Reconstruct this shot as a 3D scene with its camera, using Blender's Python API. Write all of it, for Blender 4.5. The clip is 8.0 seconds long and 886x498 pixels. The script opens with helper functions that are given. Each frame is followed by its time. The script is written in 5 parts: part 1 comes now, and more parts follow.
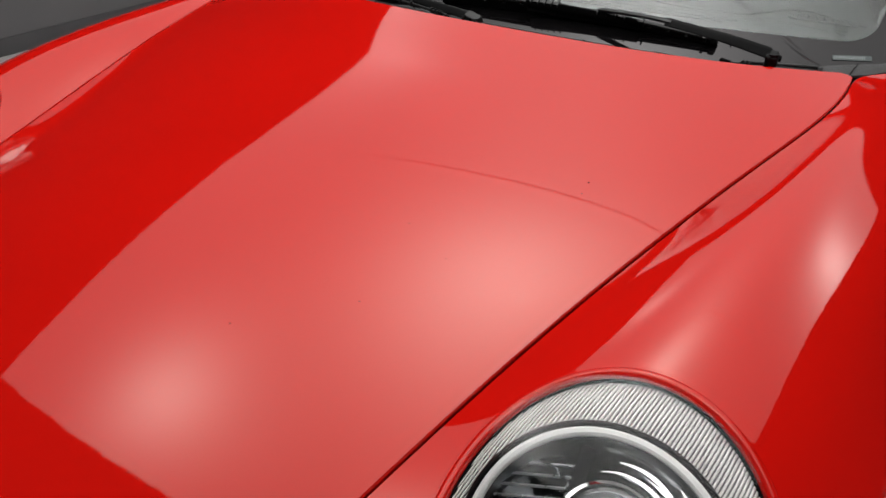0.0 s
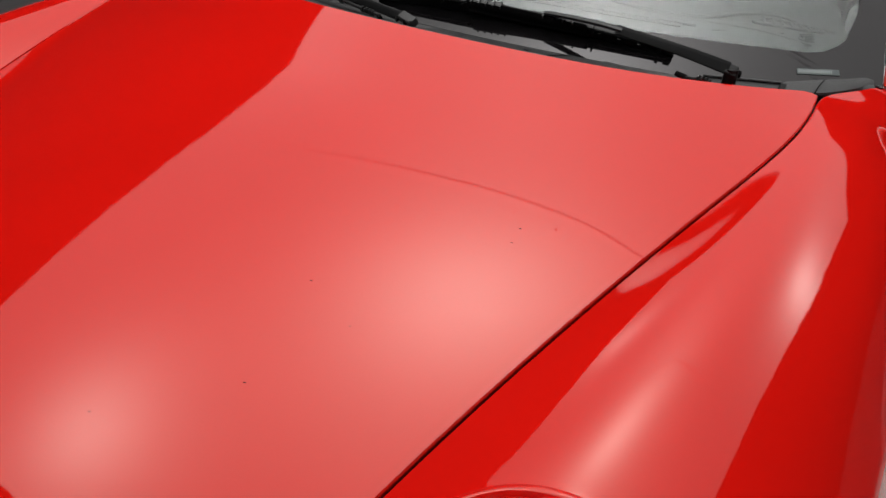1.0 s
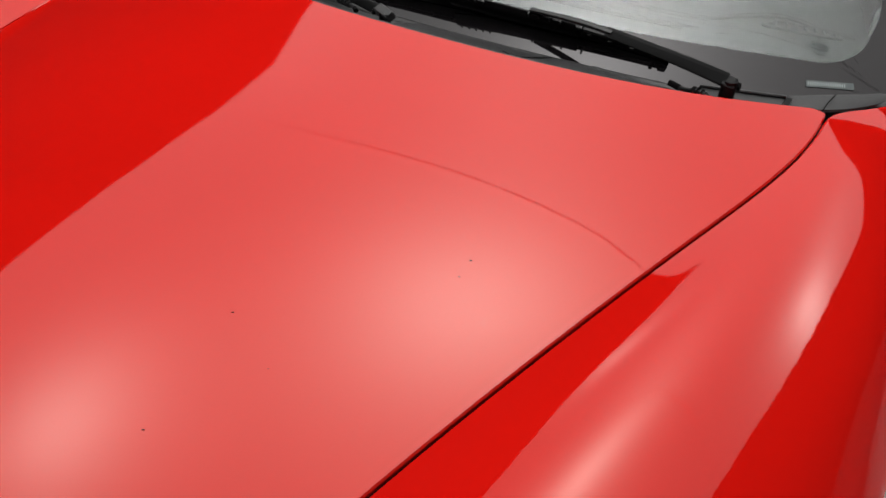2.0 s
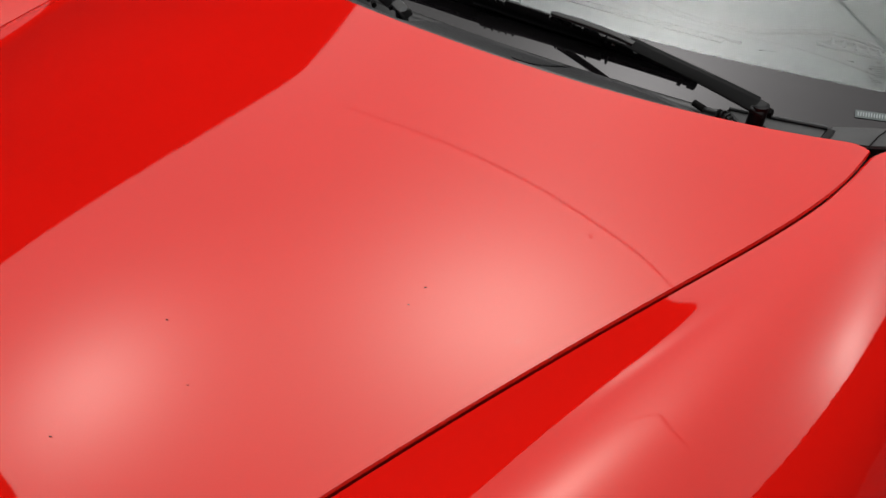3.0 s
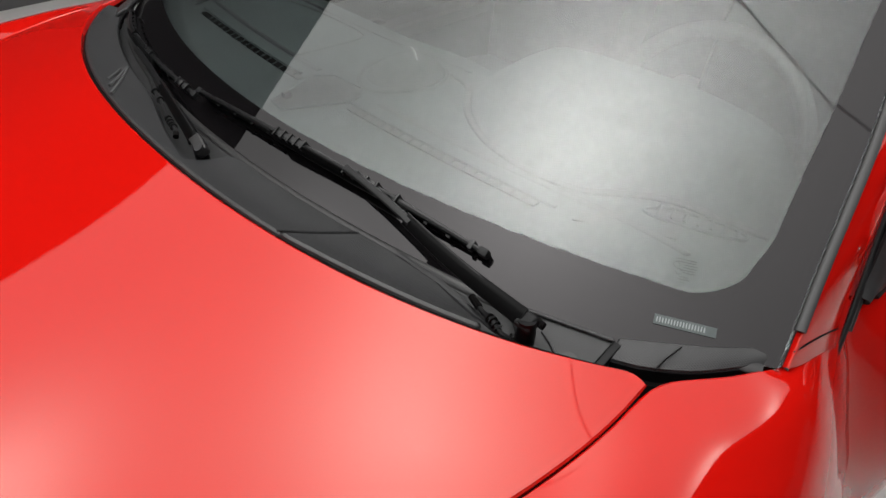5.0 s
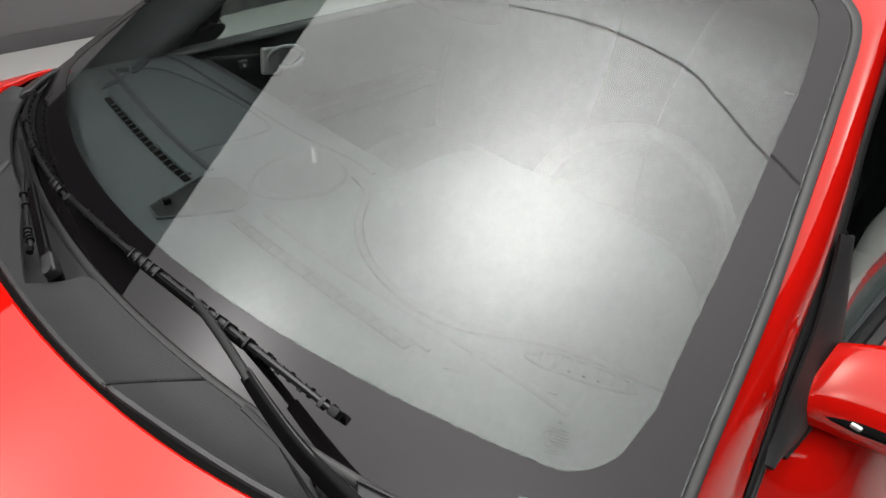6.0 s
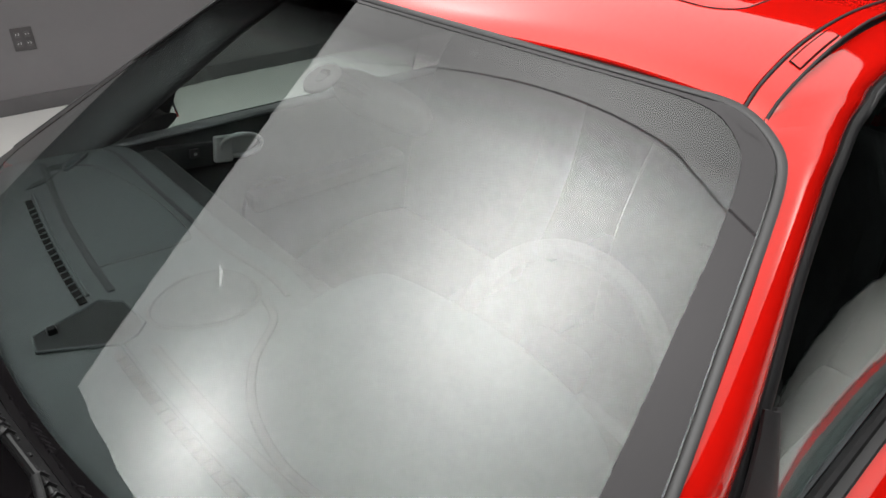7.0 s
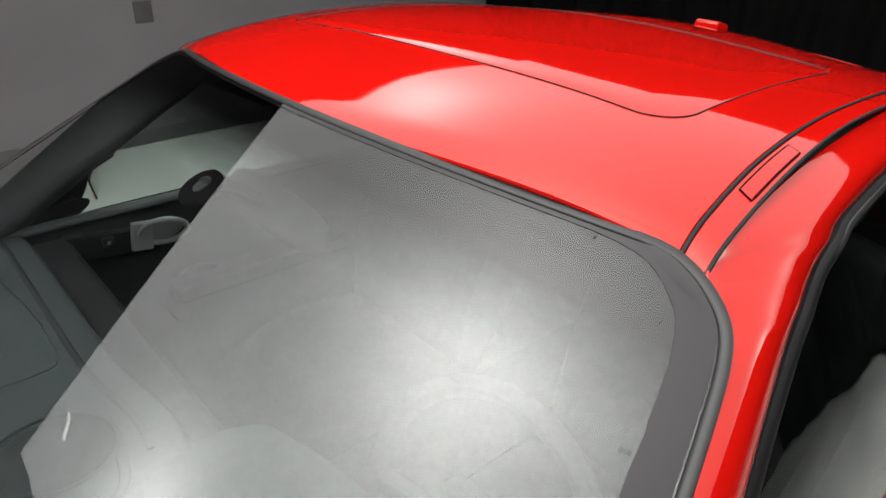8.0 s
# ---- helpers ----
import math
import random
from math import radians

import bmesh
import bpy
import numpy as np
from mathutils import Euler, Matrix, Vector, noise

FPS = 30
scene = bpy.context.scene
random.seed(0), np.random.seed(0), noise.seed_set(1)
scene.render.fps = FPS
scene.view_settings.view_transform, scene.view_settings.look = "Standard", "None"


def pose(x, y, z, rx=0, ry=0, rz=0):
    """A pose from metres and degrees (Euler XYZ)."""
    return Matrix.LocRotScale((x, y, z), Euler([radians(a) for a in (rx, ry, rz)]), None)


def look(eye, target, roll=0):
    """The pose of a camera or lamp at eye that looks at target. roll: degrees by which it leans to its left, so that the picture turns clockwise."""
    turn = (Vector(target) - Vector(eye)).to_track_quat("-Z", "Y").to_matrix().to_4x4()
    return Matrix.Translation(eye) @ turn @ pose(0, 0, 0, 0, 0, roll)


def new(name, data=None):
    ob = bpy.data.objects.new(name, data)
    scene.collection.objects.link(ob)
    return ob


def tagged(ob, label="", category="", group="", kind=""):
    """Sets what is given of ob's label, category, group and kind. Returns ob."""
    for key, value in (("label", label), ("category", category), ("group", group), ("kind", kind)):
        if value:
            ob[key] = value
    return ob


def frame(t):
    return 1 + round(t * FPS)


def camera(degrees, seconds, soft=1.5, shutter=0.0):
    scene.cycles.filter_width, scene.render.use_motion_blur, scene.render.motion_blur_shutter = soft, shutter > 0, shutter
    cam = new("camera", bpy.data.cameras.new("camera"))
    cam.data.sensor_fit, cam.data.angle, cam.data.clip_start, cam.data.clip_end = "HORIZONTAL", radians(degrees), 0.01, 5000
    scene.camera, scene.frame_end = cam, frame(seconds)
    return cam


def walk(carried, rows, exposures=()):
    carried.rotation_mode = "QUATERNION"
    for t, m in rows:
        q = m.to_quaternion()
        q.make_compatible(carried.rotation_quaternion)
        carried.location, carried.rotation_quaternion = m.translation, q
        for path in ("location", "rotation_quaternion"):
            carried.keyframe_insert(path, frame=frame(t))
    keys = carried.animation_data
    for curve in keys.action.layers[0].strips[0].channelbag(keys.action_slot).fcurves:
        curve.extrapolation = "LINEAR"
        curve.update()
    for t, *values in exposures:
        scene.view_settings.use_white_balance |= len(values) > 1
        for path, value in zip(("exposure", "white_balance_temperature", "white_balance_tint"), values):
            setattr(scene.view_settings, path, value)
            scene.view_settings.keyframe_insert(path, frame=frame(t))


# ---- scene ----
cam = camera(68.2, 8.0)
PATH = [
    (0, (0.766, 0.307, 1.277), (0.262, 0.952, 0.702), -1.4),
    (0.5, (0.737, 0.383, 1.283), (0.266, 1.036, 0.690), -0.2),
    (1, (0.738, 0.465, 1.290), (0.279, 1.112, 0.681), -0.2),
    (1.5, (0.740, 0.530, 1.290), (0.284, 1.166, 0.667), -0.0),
    (3, (0.790, 0.709, 1.271), (0.238, 1.245, 0.632), 0.2),
    (3.5, (0.813, 0.782, 1.279), (0.238, 1.291, 0.639), -0.0),
    (4, (0.829, 0.886, 1.315), (0.252, 1.394, 0.676), -0.0),
    (4.2, (0.832, 0.932, 1.336), (0.259, 1.436, 0.690), 0.1),
    (5.3, (0.823, 1.127, 1.386), (0.257, 1.664, 0.762), 1.2),
    (5.5, (0.818, 1.168, 1.397), (0.254, 1.716, 0.780), 1.9),
    (6, (0.822, 1.264, 1.418), (0.237, 1.824, 0.832), 1.9),
    (6.5, (0.830, 1.351, 1.441), (0.217, 1.915, 0.888), 1.9),
    (7, (0.817, 1.450, 1.474), (0.189, 2.022, 0.947), 1.6),
    (7.5, (0.785, 1.557, 1.495), (0.146, 2.147, 1.002), 1.7),
    (8, (0.753, 1.660, 1.499), (0.104, 2.262, 1.032), 2.1),
]
walk(cam, [(t, look(e, a, r)) for t, e, a, r in PATH], [(0.0, -0.33), (0.8, -0.27), (3.5, -0.23), (4.2, -0.16), (5.3, -0.04), (5.8, 0.21), (6.3, 0.38), (8.0, 0.25)])

# ---- world: a closed studio, only a breath of stray light ----
world = bpy.data.worlds.new("studio_world")
scene.world = world
world.use_nodes = True
world.node_tree.nodes["Background"].inputs[0].default_value = (0.5, 0.52, 0.55, 1)
world.node_tree.nodes["Background"].inputs[1].default_value = 0.02


# ---- materials ----
def nodes_of(mat):
    return mat.node_tree.nodes, mat.node_tree.links


def noise_node(mat, scale, detail=3.0, coords="Object", rough=0.5):
    n, l = nodes_of(mat)
    tex = n.new("ShaderNodeTexCoord")
    ns = n.new("ShaderNodeTexNoise")
    ns.inputs["Scale"].default_value = scale
    ns.inputs["Detail"].default_value = detail
    ns.inputs["Roughness"].default_value = rough
    l.new(tex.outputs[coords], ns.inputs["Vector"])
    return ns


def ramp_node(mat, source, a, b, lo=0.35, hi=0.65):
    n, l = nodes_of(mat)
    r = n.new("ShaderNodeValToRGB")
    r.color_ramp.elements[0].position, r.color_ramp.elements[1].position = lo, hi
    r.color_ramp.elements[0].color = (*a, 1)
    r.color_ramp.elements[1].color = (*b, 1)
    l.new(source, r.inputs[0])
    return r


def bump_on(mat, source, strength, distance):
    n, l = nodes_of(mat)
    b = n.new("ShaderNodeBump")
    b.inputs["Strength"].default_value = strength
    b.inputs["Distance"].default_value = distance
    l.new(source, b.inputs["Height"])
    l.new(b.outputs[0], n["Principled BSDF"].inputs["Normal"])
    return b


def surface(name, color, rough=0.5, metal=0.0, vary=0.12, scale=6.0, grain=0.0, grain_scale=900.0, coat=0.0, spec=0.5):
    """A Principled material: colour varied by two noises, optional fine grain in relief."""
    mat = bpy.data.materials.new(name)
    mat.use_nodes = True
    n, l = nodes_of(mat)
    p = n["Principled BSDF"]
    p.inputs["Metallic"].default_value = metal
    p.inputs["Specular IOR Level"].default_value = spec
    p.inputs["Coat Weight"].default_value = coat
    p.inputs["Coat Roughness"].default_value = 0.02
    big = noise_node(mat, scale, 4)
    a = tuple(c * (1 - vary) for c in color)
    b = tuple(min(1, c * (1 + vary)) for c in color)
    r = ramp_node(mat, big.outputs[0], a, b)
    l.new(r.outputs[0], p.inputs["Base Color"])
    fine = noise_node(mat, scale * 23, 3)
    rr = n.new("ShaderNodeMapRange")
    rr.inputs["To Min"].default_value = rough * 0.88
    rr.inputs["To Max"].default_value = min(1, rough * 1.12)
    l.new(fine.outputs[0], rr.inputs["Value"])
    l.new(rr.outputs[0], p.inputs["Roughness"])
    if grain:
        g = noise_node(mat, grain_scale, 2)
        bump_on(mat, g.outputs[0], grain, 0.0006)
    return mat


def paint_material():
    mat = surface("red_paint", (0.455, 0.0048, 0.0027), 0.028, vary=0.03, scale=3)
    n, l = nodes_of(mat)
    n["Principled BSDF"].inputs["Specular IOR Level"].default_value = 0.475
    n["Principled BSDF"].inputs["Specular Tint"].default_value = (1.0, 0.97, 0.87, 1)
    peel = noise_node(mat, 260, 1)
    bump_on(mat, peel.outputs[0], 0.012, 0.0008)
    return mat


def glass_material(name, tint, ior=1.5):
    mat = bpy.data.materials.new(name)
    mat.use_nodes = True
    p = mat.node_tree.nodes["Principled BSDF"]
    p.inputs["Base Color"].default_value = (*tint, 1)
    p.inputs["Transmission Weight"].default_value = 1.0
    p.inputs["Roughness"].default_value = 0.0
    p.inputs["IOR"].default_value = ior
    return mat


def weave_material(name, color, pitch, rough=0.55, strength=0.6, spec=0.5):
    """Moulded plastic with a fine woven relief."""
    mat = surface(name, color, rough, vary=0.1, scale=14, spec=spec)
    n, l = nodes_of(mat)
    tex = n.new("ShaderNodeTexCoord")
    ws = []
    for d in ("X", "Y"):
        w = n.new("ShaderNodeTexWave")
        w.bands_direction = d
        w.inputs["Scale"].default_value = 0.314 / pitch
        l.new(tex.outputs["Object"], w.inputs["Vector"])
        ws.append(w)
    m = n.new("ShaderNodeMath")
    m.operation = "MULTIPLY"
    l.new(ws[0].outputs["Fac"], m.inputs[0])
    l.new(ws[1].outputs["Fac"], m.inputs[1])
    bump_on(mat, m.outputs[0], strength, 0.0006)
    return mat


PAINT = paint_material()
RUBBER = surface("black_rubber", (0.008, 0.008, 0.0085), 0.5, grain=0.2, scale=30, spec=0.2)
GAP = surface("dark_gap", (0.004, 0.0036, 0.0036), 0.8, spec=0.05)
PLASTIC = surface("black_plastic", (0.017, 0.017, 0.018), 0.5, grain=0.35, scale=18, spec=0.4)
GLOSSBLACK = surface("gloss_black_plastic", (0.004, 0.004, 0.0045), 0.3, scale=20, spec=0.1)
WEAVE = weave_material("woven_plastic", (0.0165, 0.0165, 0.0175), 0.0022, 0.45, 0.4)
WEAVEFINE = weave_material("finely_woven_plastic", (0.0165, 0.0165, 0.0175), 0.0022, 0.45, 0.4, 0.45)
FRIT = surface("ceramic_frit", (0.0046, 0.0041, 0.0045), 0.02, scale=40, spec=0.4)
FRIT.node_tree.nodes["Principled BSDF"].inputs["Specular Tint"].default_value = (1.0, 0.965, 0.985, 1)
DASH = surface("grey_dash_skin", (0.026, 0.0335, 0.035), 0.62, grain=0.5, grain_scale=700, scale=9, spec=0.35)
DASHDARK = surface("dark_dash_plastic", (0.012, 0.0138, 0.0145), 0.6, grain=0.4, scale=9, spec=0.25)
TRIM = surface("grey_trim_skin", (0.115, 0.125, 0.129), 0.65, grain=0.4, grain_scale=800, scale=7, spec=0.3)
DOORSKIN = surface("dark_door_skin", (0.032, 0.0355, 0.0375), 0.6, grain=0.4, scale=8, spec=0.3)
HANDLE = surface("satin_handle_metal", (0.27, 0.285, 0.285), 0.34, metal=0.45, vary=0.03)
LEATHER = surface("black_leather", (0.004, 0.0042, 0.0047), 0.55, scale=7, spec=0.1)
SILVER = surface("satin_silver", (0.62, 0.63, 0.64), 0.28, metal=0.9, vary=0.04)
CHROME = surface("chrome", (0.8, 0.8, 0.81), 0.06, metal=1.0, vary=0.02)
WINDSCREEN = glass_material("windscreen_glass", (0.84, 0.92, 0.905), ior=1.5)


def add_shade_band(mat, clear, shade):
    """The tinted band along the top of the windscreen."""
    n, l = nodes_of(mat)
    tex, sep = n.new("ShaderNodeTexCoord"), n.new("ShaderNodeSeparateXYZ")
    l.new(tex.outputs["Object"], sep.inputs[0])
    sq = n.new("ShaderNodeMath")
    sq.operation = "MULTIPLY"
    l.new(sep.outputs["X"], sq.inputs[0])
    l.new(sep.outputs["X"], sq.inputs[1])
    h = n.new("ShaderNodeMath")
    h.operation = "MULTIPLY_ADD"
    h.inputs[1].default_value = 0.12
    l.new(sq.outputs[0], h.inputs[0])
    l.new(sep.outputs["Z"], h.inputs[2])
    rng_node = n.new("ShaderNodeMapRange")
    rng_node.inputs["From Min"].default_value, rng_node.inputs["From Max"].default_value = 1.19, 1.232
    l.new(h.outputs[0], rng_node.inputs["Value"])
    r = ramp_node(mat, rng_node.outputs[0], clear, shade, 0.0, 1.0)
    l.new(r.outputs[0], n["Principled BSDF"].inputs["Base Color"])


add_shade_band(WINDSCREEN, (0.885, 0.915, 0.9), (0.08, 0.075, 0.08))
SIDEGLASS = glass_material("side_glass", (0.74, 0.86, 0.82))
LENS = glass_material("clear_lens", (0.97, 0.98, 0.98))


def cover_material():
    """Clear polished plastic: see-through, with gloss by Fresnel."""
    mat = bpy.data.materials.new("lens_plastic")
    mat.use_nodes = True
    n, l = nodes_of(mat)
    n.remove(n["Principled BSDF"])
    mix, fr = n.new("ShaderNodeMixShader"), n.new("ShaderNodeFresnel")
    tr, gl = n.new("ShaderNodeBsdfTransparent"), n.new("ShaderNodeBsdfGlossy")
    fr.inputs["IOR"].default_value = 1.45
    gl.inputs["Roughness"].default_value = 0.01
    l.new(fr.outputs[0], mix.inputs[0])
    l.new(tr.outputs[0], mix.inputs[1])
    l.new(gl.outputs[0], mix.inputs[2])
    l.new(mix.outputs[0], n["Material Output"].inputs["Surface"])
    return mat


COVER = cover_material()


# ---- mesh helpers ----
def bm_object(name, bm, material, smooth=35):
    me = bpy.data.meshes.new(name)
    bm.normal_update()
    bm.to_mesh(me)
    bm.free()
    for m in material if isinstance(material, (list, tuple)) else [material]:
        me.materials.append(m)
    if smooth:
        me.shade_smooth()
        me.set_sharp_from_angle(angle=radians(smooth))
    return new(name, me)


def part(name, bm, material, parent, label="", smooth=35):
    ob = bm_object(name, bm, material, smooth)
    ob.parent = parent
    if label:
        ob["label"] = label
    return ob


def hub(name, parent):
    ob = new(name)
    ob.parent = parent
    return ob


def spline(xs, ys):
    """A natural cubic spline through (xs, ys), straight beyond its ends."""
    xs, ys = np.array(xs, float), np.array(ys, float)
    n = len(xs)
    h = np.diff(xs)
    a = np.eye(n)
    b = np.zeros(n)
    for i in range(1, n - 1):
        a[i, i - 1:i + 2] = h[i - 1], 2 * (h[i - 1] + h[i]), h[i]
        b[i] = 6 * ((ys[i + 1] - ys[i]) / h[i] - (ys[i] - ys[i - 1]) / h[i - 1])
    m = np.linalg.solve(a, b)

    def f(x):
        x = min(max(x, xs[0]), xs[-1])
        i = min(max(int(np.searchsorted(xs, x)) - 1, 0), n - 2)
        u, v = xs[i + 1] - x, x - xs[i]
        return float(m[i] * u ** 3 / 6 / h[i] + m[i + 1] * v ** 3 / 6 / h[i]
                     + (ys[i] / h[i] - m[i] * h[i] / 6) * u + (ys[i + 1] / h[i] - m[i + 1] * h[i] / 6) * v)
    return f


def smooth_line(points, n):
    """n + 1 points along a Catmull-Rom curve through the given points."""
    p = [Vector(q) for q in points]
    p = [2 * p[0] - p[1]] + p + [2 * p[-1] - p[-2]]
    out = []
    k = len(p) - 3
    for j in range(n + 1):
        s = j / n * k
        i = min(int(s), k - 1)
        t = s - i
        a, b, c, d = p[i:i + 4]
        out.append(0.5 * (2 * b + (c - a) * t + (2 * a - 5 * b + 4 * c - d) * t * t + (3 * b - a - 3 * c + d) * t ** 3))
    return out


def shell(fn, us, vs, thick=0.002, hem=0.0012, close_u=False, bm=None):
    """A sheet fn(u, v) with thickness and a small rounded hem at its rim. fn must turn its outside along du x dv."""
    bm = bm or bmesh.new()
    pts = [[Vector(fn(u, v)) for u in us] for v in vs]
    nv, nu = len(vs), len(us)

    def normal(i, j):
        a = pts[j][min(i + 1, nu - 1)] - pts[j][max(i - 1, 0)]
        b = pts[min(j + 1, nv - 1)][i] - pts[max(j - 1, 0)][i]
        c = a.cross(b)
        return c.normalized() if c.length > 1e-12 else Vector((0, 0, 1))
    nor = [[normal(i, j) for i in range(nu)] for j in range(nv)]
    top = [[bm.verts.new(pts[j][i]) for i in range(nu)] for j in range(nv)]
    for j in range(nv - 1):
        for i in range(nu - 1):
            bm.faces.new((top[j][i], top[j][i + 1], top[j + 1][i + 1], top[j + 1][i]))
    ring = [(i, 0) for i in range(nu)] + [(nu - 1, j) for j in range(1, nv)] + [(i, nv - 1) for i in range(nu - 2, -1, -1)] + [(0, j) for j in range(nv - 2, 0, -1)]
    loops = [[top[j][i] for i, j in ring]]
    for out, down in ((hem, hem), (hem, thick)):
        lp = []
        for k, (i, j) in enumerate(ring):
            a, b = ring[k - 1], ring[(k + 1) % len(ring)]
            along = pts[b[1]][b[0]] - pts[a[1]][a[0]]
            side = along.cross(nor[j][i])
            side = side.normalized() if side.length > 1e-9 else Vector((0, 0, 0))
            lp.append(bm.verts.new(pts[j][i] + side * out - nor[j][i] * down))
        loops.append(lp)
    for a, b in zip(loops, loops[1:]):
        for k in range(len(ring)):
            m = (k + 1) % len(ring)
            bm.faces.new((a[m], a[k], b[k], b[m]))
    low = [[bm.verts.new(pts[j][i] - nor[j][i] * thick) for i in range(nu)] for j in range(nv)]
    for j in range(nv - 1):
        for i in range(nu - 1):
            bm.faces.new((low[j][i + 1], low[j][i], low[j + 1][i], low[j + 1][i + 1]))
    lowring = [low[j][i] for i, j in ring]
    for k in range(len(ring)):
        m = (k + 1) % len(ring)
        bm.faces.new((loops[-1][m], loops[-1][k], lowring[k], lowring[m]))
    return bm


def tube(points, radius, sides=8, closed=False, flat=1.0, up=None, bm=None, taper=None):
    """A round or flattened bar along points. up: the direction across which it is flattened."""
    bm = bm or bmesh.new()
    p = [Vector(q) for q in points]
    n = len(p)
    rings = []
    for i in range(n):
        a = p[i - 1] if (i or closed) else p[i]
        b = p[(i + 1) % n] if (i < n - 1 or closed) else p[i]
        t = (b - a).normalized()
        ref = Vector(up) if up else (Vector((0, 0, 1)) if abs(t.z) < 0.95 else Vector((1, 0, 0)))
        s = t.cross(ref).normalized()
        w = s.cross(t).normalized()
        r = radius * (taper(i / (n - 1)) if taper else 1)
        rings.append([bm.verts.new(p[i] + s * r * math.cos(2 * math.pi * k / sides) + w * r * flat * math.sin(2 * math.pi * k / sides)) for k in range(sides)])
    for i in range(n if closed else n - 1):
        a, b = rings[i], rings[(i + 1) % n]
        for k in range(sides):
            m = (k + 1) % sides
            bm.faces.new((a[k], b[k], b[m], a[m]))
    if not closed:
        bm.faces.new(rings[0])
        bm.faces.new(rings[-1][::-1])
    bmesh.ops.recalc_face_normals(bm, faces=bm.faces)
    return bm


def block(sx, sy, sz, m=None, bevel=0.004, segments=2, bm=None):
    """A bevelled box of that size about the pose m."""
    own = bmesh.new()
    bmesh.ops.create_cube(own, size=1.0, matrix=Matrix.Diagonal((sx, sy, sz, 1)))
    if bevel:
        bmesh.ops.bevel(own, geom=own.edges[:], offset=bevel, segments=segments, affect="EDGES", profile=0.6)
    if m is not None:
        own.transform(m)
    if bm is None:
        return own
    me = bpy.data.meshes.new("tmp")
    own.to_mesh(me)
    own.free()
    bm.from_mesh(me)
    bpy.data.meshes.remove(me)
    return bm


def lin(a, b, n):
    return [a + (b - a) * i / n for i in range(n + 1)]


# ---- the studio ----
WALL_X, HALL_Y0, HALL_Y1, HALL_X1, HALL_Z = -3.77, -3.2, 6.4, 4.4, 4.0
WALLPAINT = surface("dark_grey_wall_paint", (0.148, 0.143, 0.147), 0.75, vary=0.06, scale=1.2, grain=0.25, grain_scale=260)
FLOORMAT = surface("light_epoxy_floor", (0.64, 0.63, 0.61), 0.32, vary=0.05, scale=1.5, grain=0.05, grain_scale=60)
DARKCLOTH = surface("black_curtain_cloth", (0.003, 0.003, 0.003), 0.9, vary=0.2, scale=5, spec=0.08)
CEILMAT = surface("dark_ceiling_paint", (0.03, 0.03, 0.03), 0.85, vary=0.1, scale=2)


def slab(name, lo, hi, mat, kind="structure"):
    c = [(a + b) / 2 for a, b in zip(lo, hi)]
    ob = bm_object(name, block(*[b - a for a, b in zip(lo, hi)], Matrix.Translation(c), 0), mat, 0)
    return tagged(ob, kind=kind)


slab("floor", (WALL_X - 0.2, HALL_Y0 - 0.2, -0.15), (HALL_X1 + 0.2, HALL_Y1 + 0.2, 0), FLOORMAT)["label"] = "light grey polished epoxy studio floor"
# the walls' unseen upper part is made black to keep reflections dark
BLACKWALL = surface("reflection_darkening_black", (0.012, 0.012, 0.0125), 0.85, vary=0.1, scale=1.5, spec=0.15)
BLACK_FROM = 0.98
for z0, z1, mat, tone in ((0, BLACK_FROM, WALLPAINT, "dark grey painted lower studio wall"), (BLACK_FROM, HALL_Z, BLACKWALL, "unseen upper studio wall, made matt black to darken reflections")):
    tier = "lower" if z0 == 0 else "upper"
    slab("wall_west_" + tier, (WALL_X - 0.2, HALL_Y0 - 0.2, z0), (WALL_X, HALL_Y1 + 0.2, z1), mat)["label"] = tone
    slab("wall_east_" + tier, (HALL_X1, HALL_Y0 - 0.2, z0), (HALL_X1 + 0.2, HALL_Y1 + 0.2, z1), mat)["label"] = tone
    slab("wall_south_" + tier, (WALL_X, HALL_Y0 - 0.2, z0), (HALL_X1, HALL_Y0, z1), mat)["label"] = tone
slab("wall_north", (WALL_X, HALL_Y1, 0), (HALL_X1, HALL_Y1 + 0.2, HALL_Z), WALLPAINT)
slab("ceiling", (WALL_X - 0.2, HALL_Y0 - 0.2, HALL_Z), (HALL_X1 + 0.2, HALL_Y1 + 0.2, HALL_Z + 0.15), CEILMAT)

# ---- the overhead light panel: a stretched cloth diffuser lit by lamps behind it ----
PANEL_Z, PANEL_X, PANEL_Y0, PANEL_Y1 = 2.85, 2.65, -0.5, 5.45
# lamps behind the cloth: x, y, reach, strength; the sixth is no lamp but added brightening
PANEL_GLOWS = [(0.03, 1.51, 0.7, 7.8), (-1.09, 0.02, 0.5, 6.0), (1.25, -0.1, 0.5, 6.0), (-2.3, 3.75, 0.5, 2.6), (2.4, 3.88, 0.5, 6.5), (-0.5, 2.75, 0.9, 0.55), (0.14, 1.48, 0.014, 4.2)]


